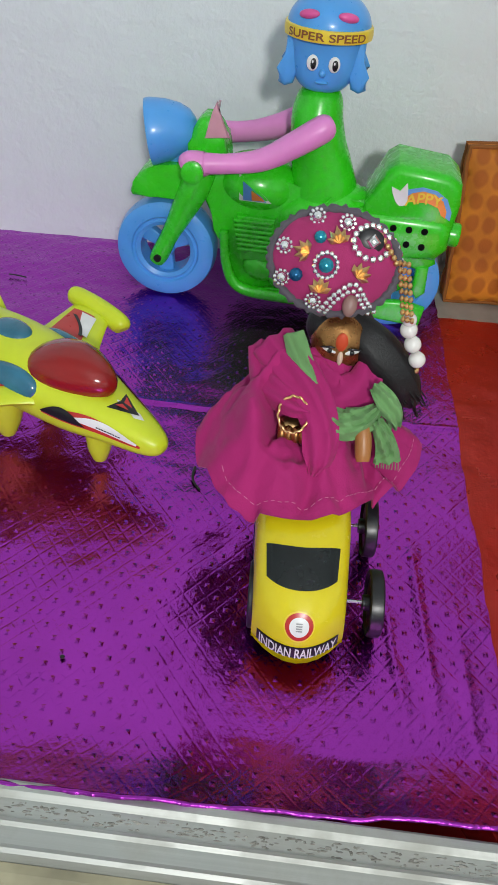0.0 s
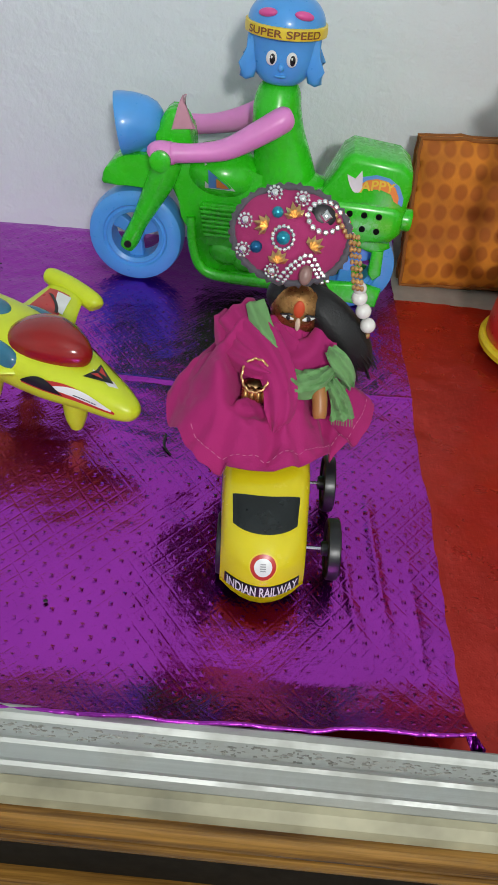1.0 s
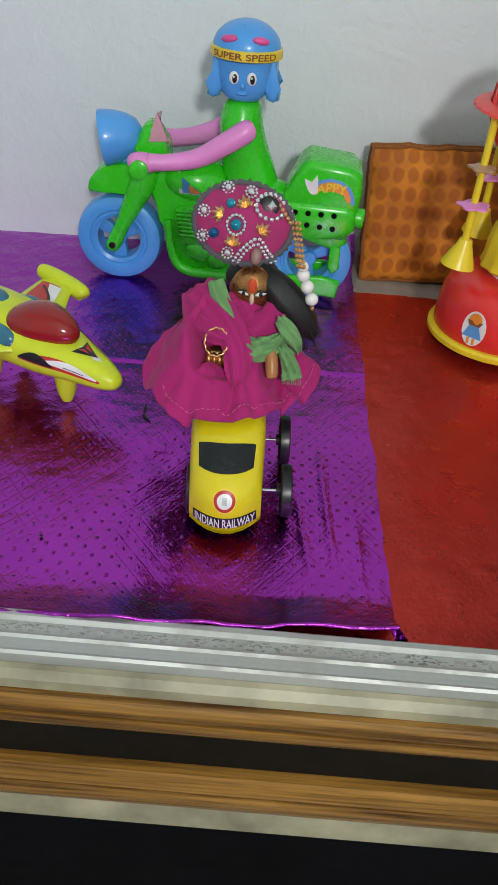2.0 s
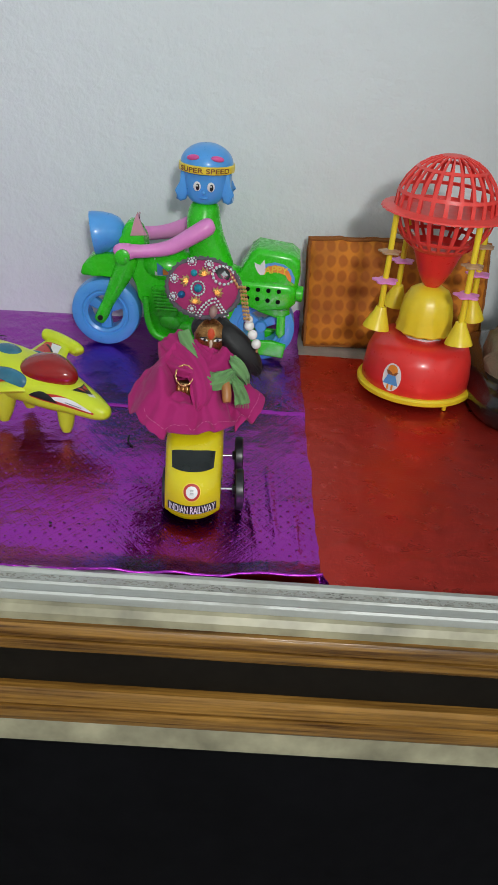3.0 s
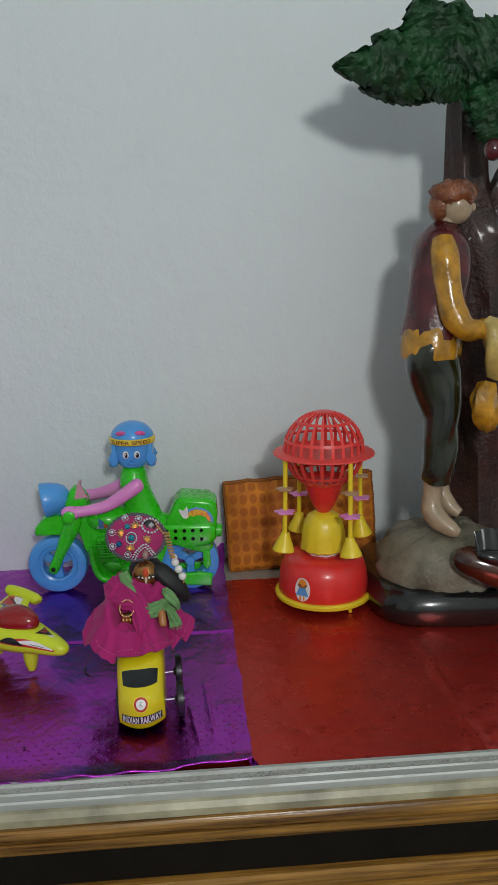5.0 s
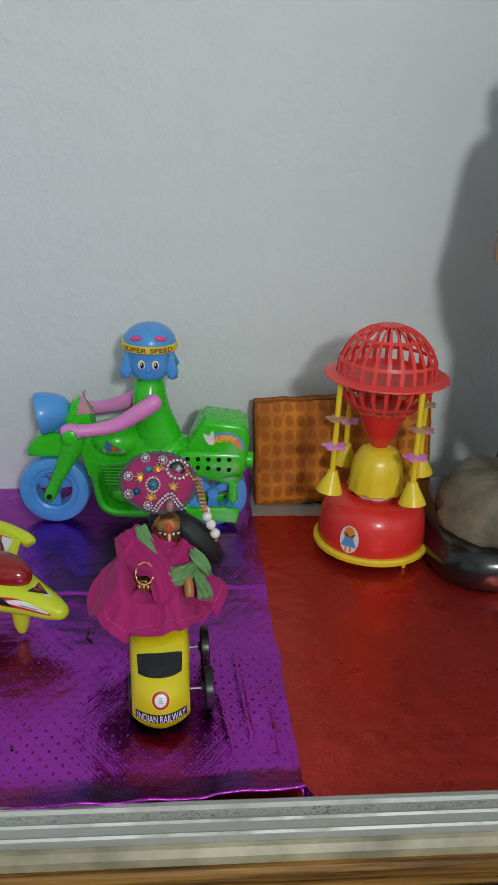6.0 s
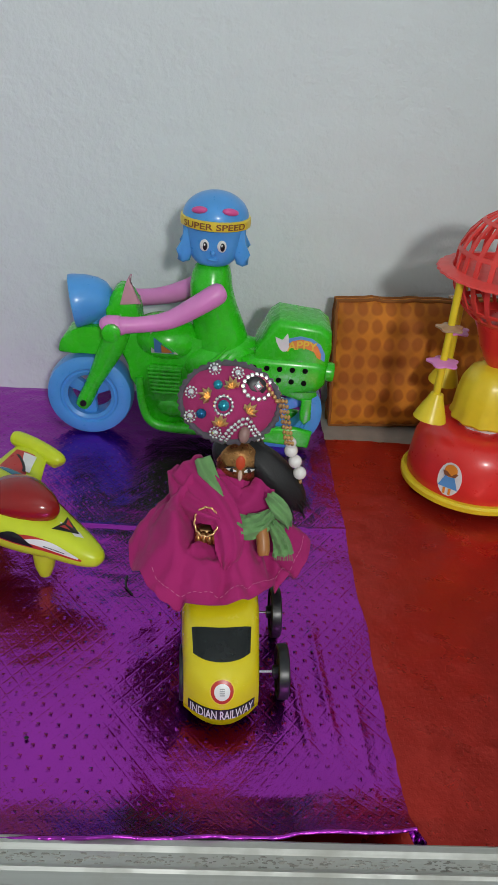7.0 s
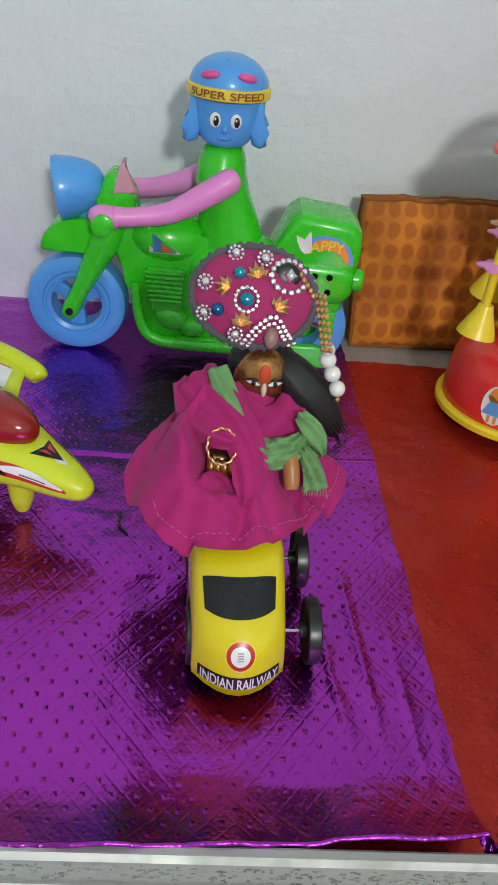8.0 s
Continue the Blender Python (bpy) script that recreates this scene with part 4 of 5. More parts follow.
        part("rear_leg", bm, LIME, e)
        bm = bmesh.new()
        slab(bm, [(-0.135, 0.050), (-0.150, 0.066), (-0.168, 0.068), (-0.166, 0.048)], -0.003, 0.003, 0.002, m=pose(0, sy * 0.012, 0, sy * -14, 0, 0))
        part("tail_fin", bm, LIME, e)
    bm = bmesh.new()
    tri = [(-0.0130, 0.0, 0), (-0.0340, 0.0105, 1), (-0.0300, 0.0, 2), (-0.0340, -0.0105, 1)]
    def top(x, y, o):
        i = U(x)
        p = sec[int(i * 39)]
        r = max(0.0, 1 - (abs(y) / p[1]) ** 2.4) ** (1 / 2.4)
        return Vector((x, y, p[3] + p[2] * r + o))
    for k, mi in ((1.0, 0), (0.70, 1), (0.40, 2)):
        f = bm.faces.new([bm.verts.new(top(-0.0235 + (x + 0.0235) * k, y * k, 0.0008 + 0.0004 * mi)) for x, y, _ in tri])
        f.material_index = mi
    part("nose_sticker", bm, [PAPERW, EYEB, STRED], e, "small black and red arrow sticker", smooth=0)
    return e


jet()


# ---- orange cushion leaning on the wall ----
def cushion():
    e = thing("cushion", "flat orange-brown cushion with darker oval spots, leaning on the wall", "cushion", pose(0.2075, 0.4215, 0.0030, -7, -2.0, 3.0))
    W, D, H_ = 0.0945, 0.0150, 0.0560
    def skin(side):
        def fn(u, v):
            x, z = 2 * u - 1, 2 * v - 1
            puff = ((1 - x ** 6) * (1 - z ** 6)) ** 0.5 if abs(x) < 1 and abs(z) < 1 else 0.0
            y = side * (0.0065 + 0.0085 * puff + 0.0010 * fbm((x, z, side), 2.5))
            return Vector((W * x + 0.0012 * fbm((z, side, 0), 3), y, H_ + H_ * z + 0.0025 * fbm((x, 0, 1), 2.0) * (1 if z > 0 else 0.4)))
        return fn
    bm = bmesh.new()
    front, back = skin(-1), skin(1)
    sheet(bm, front, 40, 24)
    sheet(bm, back, 40, 24)
    def edge(t):
        t = (t % 1) * 4
        k, f = int(t), t - int(t)
        return [(f, 0), (1, f), (1 - f, 1), (0, 1 - f)][k]
    n = 120
    for s in range(n):
        a, b = edge(s / n), edge((s + 1) / n)
        bm.faces.new([bm.verts.new(p) for p in (front(*a), front(*b), back(*b), back(*a))])
    bmesh.ops.remove_doubles(bm, verts=bm.verts, dist=0.0002)
    part("cover", bm, CUSHION, e, "orange cover with oval spots", smooth=70)
    for sk in (front, back):
        bm = bmesh.new()
        pts = [sk(*edge(s / n)) for s in range(n)]
        rows = []
        for i, p in enumerate(pts):
            d = (pts[(i + 1) % n] - pts[i - 1]).normalized()
            s1 = d.cross(Vector((0, 1, 0))).normalized()
            rows.append([p + s1 * 0.0016 * math.cos(a) + Vector((0, 1, 0)) * 0.0016 * math.sin(a) for a in (2 * math.pi * k / 8 for k in range(8))])
        rings(bm, rows, closed=True)
        part("piping", bm, PIPING, e, "brown corded edge")
    return e


cushion()


# ---- merry-go-round balloon toy ----
def carousel():
    e = thing("balloon_toy", "red and yellow plastic balloon carousel toy with hanging bells", "toy", pose(0.2145, 0.3130, 0.0022, 0, 0, 0))
    bm = bmesh.new()
    lathe(bm, [(0.001, 0.012), (0.050, 0.012), (0.0512, 0.014), (0.0508, 0.024), (0.0490, 0.040), (0.0455, 0.0490), (0.0390, 0.0545), (0.0280, 0.0565), (0.001, 0.0570)], sides=56)
    base = part("base_drum", bm, TOYRED, e, "glossy red drum base")
    bm = bmesh.new()
    lathe(bm, [(0.001, 0.0060), (0.0530, 0.0060), (0.0550, 0.0075), (0.0552, 0.0110), (0.0535, 0.0128), (0.0500, 0.0130), (0.001, 0.0125)], sides=56)
    part("base_rim", bm, SUNNY, e, "yellow bottom rim")
    for k in range(3):
        a = radians(-62 + 120 * k)
        bm = bmesh.new()
        lathe(bm, [(0.0008, 0.0), (0.0020, 0.0), (0.0026, 0.007), (0.0008, 0.007)], sides=10, m=pose(0.048 * math.cos(a), 0.048 * math.sin(a), 0))
        part("foot", bm, SUNNY, e)
    bm = bmesh.new()
    def on_drum(x, z, o):
        a = radians(-127) + x / 0.050
        r = float(np.interp(z, [0.014, 0.024, 0.040], [0.0512, 0.0508, 0.0490])) + o
        return Vector((r * math.cos(a), r * math.sin(a), z))
    def patch(pts, mi, o):
        f = bm.faces.new([bm.verts.new(on_drum(x, z, o)) for x, z in pts])
        f.material_index = mi
    circ = lambda cx, cz, rx, rz, n=14: [(cx + rx * math.cos(2 * math.pi * i / n), cz + rz * math.sin(2 * math.pi * i / n)) for i in range(n)]
    patch(circ(0, 0.0285, 0.0092, 0.0135, 18), 0, 0.0005)
    patch([(-0.0075, 0.0215), (0.0075, 0.0215), (0.0035, 0.0310), (-0.0035, 0.0310)], 1, 0.0009)
    patch(circ(0, 0.0355, 0.0050, 0.0050), 2, 0.0010)
    patch([(-0.0040, 0.0310), (0.0040, 0.0310), (0.0060, 0.0345), (-0.0060, 0.0345)], 3, 0.0012)
    patch([(-0.0030, 0.0165), (-0.0012, 0.0165), (-0.0012, 0.0215), (-0.0030, 0.0215)], 2, 0.0009)
    patch([(0.0012, 0.0165), (0.0030, 0.0165), (0.0030, 0.0215), (0.0012, 0.0215)], 2, 0.0009)
    part("drum_sticker", bm, [PAPERW, STBLUE, STORANGE, STBROWN], base, "small white-edged sticker in blue and orange", smooth=0)
    bm = bmesh.new()
    lathe(bm, [(0.001, 0.0560), (0.0180, 0.0560), (0.0190, 0.0590), (0.0175, 0.0650), (0.001, 0.0660)], sides=28, mat=[0, 1, 2, 0], wave=lambda a, z: 1 + 0.05 * math.sin(7 * a))
    part("inner_ring", bm, [STGREY, PAPERW, plain("leaf_green_plastic", (0.08, 0.30, 0.08), 0.4)], e, "printed green and white ring")
    bm = bmesh.new()
    lathe(bm, [(0.0250, 0.0615), (0.0262, 0.0630), (0.0252, 0.0690), (0.0244, 0.0800), (0.0222, 0.0920), (0.0178, 0.1005), (0.0110, 0.1045), (0.0001, 0.1055)], sides=48, wave=lambda a, z: 1 + (0.045 * math.sin(12 * a) if z < 0.066 else 0.012 * math.sin(12 * a)))
    part("bell_cup", bm, SUNNY, e, "yellow fluted bell-shaped cup")
    bm = bmesh.new()
    lathe(bm, [(0.001, 0.1030), (0.0060, 0.1038), (0.0105, 0.1095), (0.0158, 0.1200), (0.0200, 0.1325), (0.0236, 0.1395), (0.001, 0.1400)], sides=28)
    part("balloon_neck", bm, TOYRED, e, "red cone under the balloon")
    # pierced balloon: ribs between slots
    bm = bmesh.new()
    R, zc = 0.0455, 0.1765
    lat = [90, 80, 76, 62, 50, 46, 32, 18, 14, -4, -8, -22, -36, -40, -50, -59]
    slots = {2, 3, 5, 6, 8, 10, 11, 13}
    lon = []
    for k in range(24):
        lon += [15.0 * k, 15.0 * k + 4.6]
    grid = {}
    def gp(i, j):
        j %= len(lon)
        if (i, j) not in grid:
            la, lo = radians(lat[i]), radians(lon[j])
            grid[(i, j)] = bm.verts.new((R * math.cos(la) * math.cos(lo), R * math.cos(la) * math.sin(lo), zc + R * 0.97 * math.sin(la)))
        return grid[(i, j)]
    fs = []
    for i in range(1, len(lat) - 1):
        for j in range(len(lon)):
            if i in slots and j % 2:
                continue
            fs.append(bm.faces.new((gp(i, j), gp(i + 1, j), gp(i + 1, j + 1), gp(i, j + 1))))
    topv = bm.verts.new((0, 0, zc + R * 0.97))
    for j in range(len(lon)):
        fs.append(bm.faces.new((topv, gp(1, j), gp(1, j + 1))))
    bmesh.ops.recalc_face_normals(bm, faces=fs)
    bmesh.ops.solidify(bm, geom=fs, thickness=0.0014)
    part("balloon", bm, NETRED, e, "pierced coral red balloon shell", smooth=30)
    bm = bmesh.new()
    lathe(bm, [(0.0446, 0.1730), (0.0456, 0.1762), (0.0500, 0.1756), (0.0548, 0.1742), (0.0556, 0.1728), (0.0510, 0.1738), (0.0450, 0.1722)], sides=96, wave=lambda a, z: 1 + (0.022 * abs(math.sin(16 * a)) if z < 0.1753 else 0))
    part("balloon_brim", bm, NETRED, e, "scalloped red brim")
    for k in range(4):
        a = radians(204 + 90 * k)
        x, y = 0.0500 * math.cos(a), 0.0500 * math.sin(a)
        bm = bmesh.new()
        tube(bm, [(x, y, 0.1735, 0.0028), (x * 1.01, y * 1.01, 0.1400, 0.0026), (x * 1.03, y * 1.03, 0.0840, 0.0028)], 6, 10)
        pole = part("hanging_pole", bm, SUNNY, e, "yellow hanging rod")
        bm = bmesh.new()
        lathe(bm, [(0.0008, 0.0890), (0.0046, 0.0886), (0.0058, 0.0845), (0.0090, 0.0775), (0.0118, 0.0705), (0.0124, 0.0685), (0.0095, 0.0695), (0.0008, 0.0710)], sides=24, m=pose(x * 1.035, y * 1.035, 0) @ pose(0, 0, 0.08, 8 * math.sin(a), -8 * math.cos(a), 0) @ pose(0, 0, -0.08))
        part("bell", bm, SUNNY, pole, "yellow plastic bell")
        for z, m_, r in ((0.1135, PINK, 0.0105), (0.1395, plain("clear_flower_plastic", (0.75, 0.50, 0.30), 0.25, trans=0.4, bump=0.0), 0.0090)):
            bm = bmesh.new()
            lathe(bm, [(0.0028, z - 0.0008), (r, z - 0.0014), (r, z - 0.0002), (0.0028, z + 0.0016)], sides=40, m=pose(x * 1.02, y * 1.02, 0), wave=lambda t, zz: 1 + 0.16 * math.sin(5 * t))
            part("flower_disc", bm, m_, pole, "pink flower-shaped disc")
    return e


carousel()


# ---- small dressed idol seated on the engine ----
CX, CY = 0.0185, 0.1400


def idol():
    """The idol, one plain mesh: head, painted eyes, hair, seated body and one raised palm."""
    bm = bmesh.new()
    BR, HR, VE, WH, BK, PA, GO, WD = range(8)
    ball(bm, (0.0205, 0.1470, 0.1090), (0.0128, 0.0128, 0.0140), BR, 28, 18)
    ball(bm, (0.0210, 0.1345, 0.1068), (0.0013, 0.0018, 0.0034), PA, 10, 8)
    ball(bm, (0.0208, 0.1345, 0.1145), (0.0026, 0.0012, 0.0044), VE, 12, 8)
    for sx in (-1, 1):
        cx = 0.0210 + sx * 0.0046
        ball(bm, (cx, 0.1358, 0.1096), (0.0035, 0.0011, 0.0013), WH, 14, 8, pose(0, 0, 0, 0, sx * -8, sx * 18))
        ball(bm, (cx, 0.1350, 0.1096), (0.0012, 0.0008, 0.0012), BK, 10, 6)
        tube(bm, [(cx - 0.0040, 0.1362, 0.1104, 0.0003), (cx, 0.1345, 0.1116, 0.0005), (cx + 0.0040, 0.1362, 0.1106, 0.0003)], 8, 6, BK)
    # seated body, mostly under the robe
    tube(bm, [(CX, 0.145, 0.0548, 0.022), (CX, 0.145, 0.066, 0.018), (CX + 0.001, 0.146, 0.084, 0.012), (0.0205, 0.147, 0.098, 0.007), (0.0205, 0.147, 0.103, 0.007)], 16, 18, BR)
    # palm with curled fingers
    for i in range(4):
        x = 0.0002 + 0.0030 * i
        tube(bm, [(x, 0.1230, 0.0800, 0.0018), (x + 0.0002, 0.1165, 0.0800, 0.0019), (x + 0.0003, 0.1150, 0.0762, 0.0018), (x + 0.0002, 0.1185, 0.0735, 0.0015)], 10, 10, BR)
    ball(bm, (0.0048, 0.1205, 0.0800), (0.0065, 0.0045, 0.0032), GO, 16, 10)
    ball(bm, (0.0048, 0.1230, 0.0760), (0.0066, 0.0050, 0.0050), BR, 16, 10)
    # bent wooden arm on the other side
    tube(bm, [(0.0330, 0.1180, 0.0880, 0.0034), (0.0345, 0.1130, 0.0820, 0.0036), (0.0352, 0.1095, 0.0760, 0.0034), (0.0355, 0.1080, 0.0740, 0.0026)], 12, 12, WD)
    # long black hair
    ball(bm, (0.0205, 0.1510, 0.1125), (0.0152, 0.0128, 0.0120), HR, 24, 14)
    lock = lambda t, a: 1 + 0.05 * math.sin(5 * a + 2 * t) + 0.03 * math.sin(13 * a)
    tube(bm, [(0.0260, 0.1490, 0.1140, 0.0080), (0.0350, 0.1450, 0.1080, 0.0100), (0.0440, 0.1440, 0.0985, 0.0105), (0.0520, 0.1440, 0.0890, 0.0082), (0.0570, 0.1445, 0.0815, 0.0030)], 24, 22, HR, wave=lock)
    for i in range(70):
        a = random.uniform(0, 6.28)
        x, y = 0.0440 + 0.0085 * math.cos(a), 0.1440 + 0.008 * math.sin(a)
        tube(bm, [(x - 0.010, y, 0.1080, 0.0005), (x, y - 0.001, 0.0985, 0.0007), (x + 0.008 + random.uniform(-0.003, 0.004), y, 0.0850 + random.uniform(-0.008, 0.003), 0.0003)], 8, 5, HR)
    ob = part("idol", bm, [BRASS, HAIR, VERMILION, EYEW, EYEB, PASTE, GOLD, plain("orange_brown_wood", (0.42, 0.17, 0.05), 0.35)])
    return tagged(ob, "small dark brass idol with black hair seated on the toy engine", "statue")


idol()


def hem_radius(a):
    d = math.degrees(a) % 360
    return float(np.interp(d, [0, 40, 90, 140, 180, 214, 234, 248, 264, 294, 317, 339, 352, 360], [0.0425, 0.040, 0.040, 0.048, 0.0545, 0.0580, 0.0635, 0.0600, 0.0545, 0.0460, 0.0450, 0.0455, 0.0440, 0.0425]))


def robe_at(a, t, off=0.0):
    """The robe's cloth at angle a round the figure, t from neck (0) to hem (1)."""
    d = math.degrees(a) % 360
    left = max(0.0, math.cos(radians(d - 190))) ** 0.8
    right = max(0.0, math.cos(radians(d - 345))) ** 4
    rh = hem_radius(a)
    z0, z1 = 0.1040, 0.0580 + 0.0040 * left ** 3 + 0.0045 * right
    k = t ** (0.95 + 0.55 * (1 - left))
    r = 0.0095 + (rh - 0.0095) * k
    puff = math.sin(math.pi * min(1, t * 1.02))
    z = z0 + (z1 - z0) * t ** (0.90 + 0.15 * left) + 0.006 * puff * (0.4 + 1.7 * left) - 0.0030 * (1 - left) * puff
    # long soft folds that run from the neck to the hem, with a few tight creases between them
    f1 = math.sin(4 * a + 1.1 * math.sin(2.2 * t + a) + 0.7)
    f2 = math.sin(9 * a + 3.0 * t + 1.3 * math.sin(2 * a))
    tuck = -max(0.0, math.sin(6 * a - 2.0 * t + 0.8)) ** 6
    for d0, w, lean in ((176, 4.0, 9), (202, 4.5, -12), (224, 3.5, 10), (243, 4.0, -8), (262, 3.5, 6), (283, 4.5, -10), (304, 3.5, 8), (326, 4.0, -7)):
        tuck -= 0.9 * math.exp(-((d - d0 - lean * math.sin(3.2 * t)) / w) ** 2) * min(1.0, 2.2 * t)
    r += 0.0018 * f1 * t * t
    z += (0.0075 * f1 + 0.0026 * f2 + 0.0125 * tuck) * t ** 0.7 * (1.12 - 0.85 * t) + 0.0014 * f2 * t ** 3
    z += 0.0030 * math.sin(9 * t + 2.0 * a) * t * (1 - t) * 3 * (0.3 + left)
    p = Vector((CX + r * math.cos(a), CY + 0.004 * (1 - t) + r * math.sin(a), z))
    p.z += (0.0052 * (0.5 - 1.6 * abs(fbm(p, 26, 2.0))) + 0.0022 * fbm(p, 60, 5.0)) * min(1, 2 * t) * (1 - 0.6 * t)
    # hollow where the palm comes out
    g = math.exp(-(((p.x - 0.003) / 0.010) ** 2 + ((p.y - 0.118) / 0.013) ** 2))
    p.z -= 0.0135 * g
    p.y += 0.006 * g
    ring = math.exp(-((((p.x - 0.003) / 0.016) ** 2 + ((p.y - 0.116) / 0.018) ** 2) ** 0.5 - 1) ** 2 * 9)
    p.z += 0.0050 * ring * (1 if t < 0.9 else 0.3)
    if t > 0.97:
        p.z -= 0.0008
    p.z = max(p.z, 0.0590) if abs(p.x - CX) < 0.024 else max(p.z, 0.0520)
    p.z += off
    return p


robe = thing("robe", "magenta cotton robe with full skirt, pale stitched hem and deep folds", "garment", pose(0, 0, 0))
bm = bmesh.new()
rows = []
for i in range(200):
    a_ = 2 * math.pi * i / 200
    outer = [robe_at(a_, j / 64) for j in range(65)]
    toward = Vector((math.cos(a_), math.sin(a_), 0))
    rows.append(outer + [p - toward * 0.0006 - Vector((0, 0, 0.0007)) for p in outer[::-1]])
rings(bm, rows, closed=True)
part("skirt", bm, MAGENTA, robe, smooth=80)
for d0 in range(222, 350, 3):
    bm = bmesh.new()
    tube(bm, [(*robe_at(radians(d0), 0.915, 0.0003), 0.00020), (*robe_at(radians(d0 + 1.7), 0.915, 0.0003), 0.00020)], 2, 5)
    part("stitch", bm, STITCH, robe)


def band(pts, widths, bulge, n=40, m=10, crease=3.0, seed=0.0):
    """A strip of cloth along pts, its width across the path and the view."""
    P, W = spline(pts, n), spline([(w,) for w in widths], n)

    def fn(u, v):
        f = u * (n - 1)
        i = min(int(f), n - 2)
        p = P[i] + (P[i + 1] - P[i]) * (f - i)
        w = float(W[i][0] + (W[i + 1][0] - W[i][0]) * (f - i))
        d = Vector(P[min(i + 1, n - 1)] - P[max(i - 1, 0)]).normalized()
        s = d.cross(Vector((0, -0.8, 0.6))).normalized()
        o = s.cross(d).normalized()
        o = o if o.y < 0 else -o
        x = 2 * v - 1
        return Vector(p) + s * (w * x) + o * (bulge * (1 - x * x) + 0.0012 * math.sin(crease * x * 2 + 6 * u + seed) + 0.0008 * fbm((u * 4, v * 3, seed), 1.2))
    return fn


def strip(name, pts, widths, bulge, mat, parent, label="", crease=3.0, seed=0.0, thick=0.0008):
    fn = band(pts, widths, bulge, crease=crease, seed=seed)
    rows = []
    for i in range(40):
        near_side = [fn(i / 39, j / 12) for j in range(13)]
        rows.append(near_side + [p + Vector((0, thick, -0.6 * thick)) for p in near_side[::-1]])
    bm = bmesh.new()
    rings(bm, rows)
    return part(name, bm, mat, parent, label, smooth=80)


strip("shawl_fold", [(-0.0080, 0.1440, 0.1060), (0.0060, 0.1260, 0.0990), (0.0150, 0.1140, 0.0890), (0.0168, 0.1060, 0.0770), (0.0150, 0.1020, 0.0690)], (0.010, 0.0095, 0.0080, 0.0070, 0.0020), 0.0040, MAGENTA, robe, "shawl fold of the robe", 4.0, 1.0)
strip("shawl_fold", [(-0.0130, 0.1480, 0.1000), (-0.0080, 0.1300, 0.0940), (0.0020, 0.1190, 0.0925), (0.0110, 0.1160, 0.0900)], (0.0055, 0.007, 0.006, 0.003), 0.0040, MAGENTA, robe, "", 3.0, 2.0)
strip("collar", [(0.0070, 0.1390, 0.1060), (0.0125, 0.1300, 0.0985), (0.0215, 0.1250, 0.0940), (0.0310, 0.1290, 0.0970), (0.0350, 0.1380, 0.1030)], (0.004, 0.0075, 0.0085, 0.0085, 0.0055), 0.0015, MAGENTA, robe, "folded collar under the chin", 2.0, 4.0)

scarf = thing("scarf", "green cotton scarf knotted round the idol's neck", "scarf", pose(0, 0, 0))
strip("neck_band", [(0.0005, 0.1400, 0.1130), (0.0050, 0.1300, 0.1060), (0.0110, 0.1245, 0.0985), (0.0160, 0.1225, 0.0925)], (0.0045, 0.0050, 0.0040, 0.0026), 0.0015, MINT, scarf, "", 2.0, 5.0)
strip("knot_band", [(0.0180, 0.1195, 0.0890), (0.0250, 0.1160, 0.0865), (0.0330, 0.1165, 0.0890), (0.0390, 0.1210, 0.0925)], (0.0040, 0.0070, 0.0060, 0.0030), 0.0040, MINT, scarf, "", 5.0, 6.0)
strip("loop", [(0.0370, 0.1250, 0.1010), (0.0410, 0.1200, 0.0985), (0.0450, 0.1190, 0.0930), (0.0470, 0.1200, 0.0870)], (0.0030, 0.0045, 0.0046, 0.0018), 0.0025, MINT, scarf, "", 3.0, 7.0)
strip("scarf_end", [(0.0385, 0.1170, 0.0900), (0.0430, 0.1150, 0.0830), (0.0455, 0.1150, 0.0760), (0.0465, 0.1140, 0.0710)], (0.0028, 0.0040, 0.0052, 0.0060), 0.0020, MINT, scarf, "", 4.0, 8.0)
strip("scarf_end", [(0.0420, 0.1250, 0.0960), (0.0465, 0.1240, 0.0890), (0.0480, 0.1250, 0.0820)], (0.0030, 0.0040, 0.0030), 0.0020, MINT, scarf, "", 4.0, 9.0)
for i in range(9):
    bm = bmesh.new()
    x = 0.0415 + 0.0012 * i
    tube(bm, [(x, 0.1135, 0.0715, 0.00022), (x + random.uniform(-0.0006, 0.0006), 0.1128, 0.0680, 0.00018)], 3, 5)
    part("fringe_thread", bm, MINT, scarf)

bracelet = thing("bracelet", "twisted gold bracelet standing round the idol's palm", "bracelet", pose(0.0042, 0.1130, 0.0905, -40, 0, 0))
bm = bmesh.new()
rows = []
for k in range(72):
    a = 2 * math.pi * k / 72
    c = Vector((0.0062 * math.cos(a), 0.0, 0.0076 * math.sin(a)))
    n_ = Vector((math.cos(a), 0, math.sin(a)))
    rows.append([c + n_ * (0.0006 * math.cos(b)) * (1 + 0.35 * math.sin(12 * a + b)) + Vector((0, 0.0006 * math.sin(b) * (1 + 0.35 * math.sin(12 * a + b)), 0)) for b in (2 * math.pi * j / 8 for j in range(8))])
rings(bm, rows, closed=True)
part("ring", bm, GOLD, bracelet)

# ---- jewelled cap ----
crown = thing("jewelled_cap", "pink velvet cap with grey lace edge, rhinestones, gold leaves and pearls", "crown", pose(0.0132, 0.1465, 0.1420, -24, 4, 0))
RX, RZ, DEP = 0.0262, 0.0206, 0.0105


def cap(x, z, off=0.0):
    """A place on the front of the cap, in its own frame."""
    zz = z - 0.002
    q = max(0.0, 1 - (x / RX) ** 2 - (zz / RZ) ** 2)
    return Vector((x, -(DEP * math.sqrt(q) + off), z))


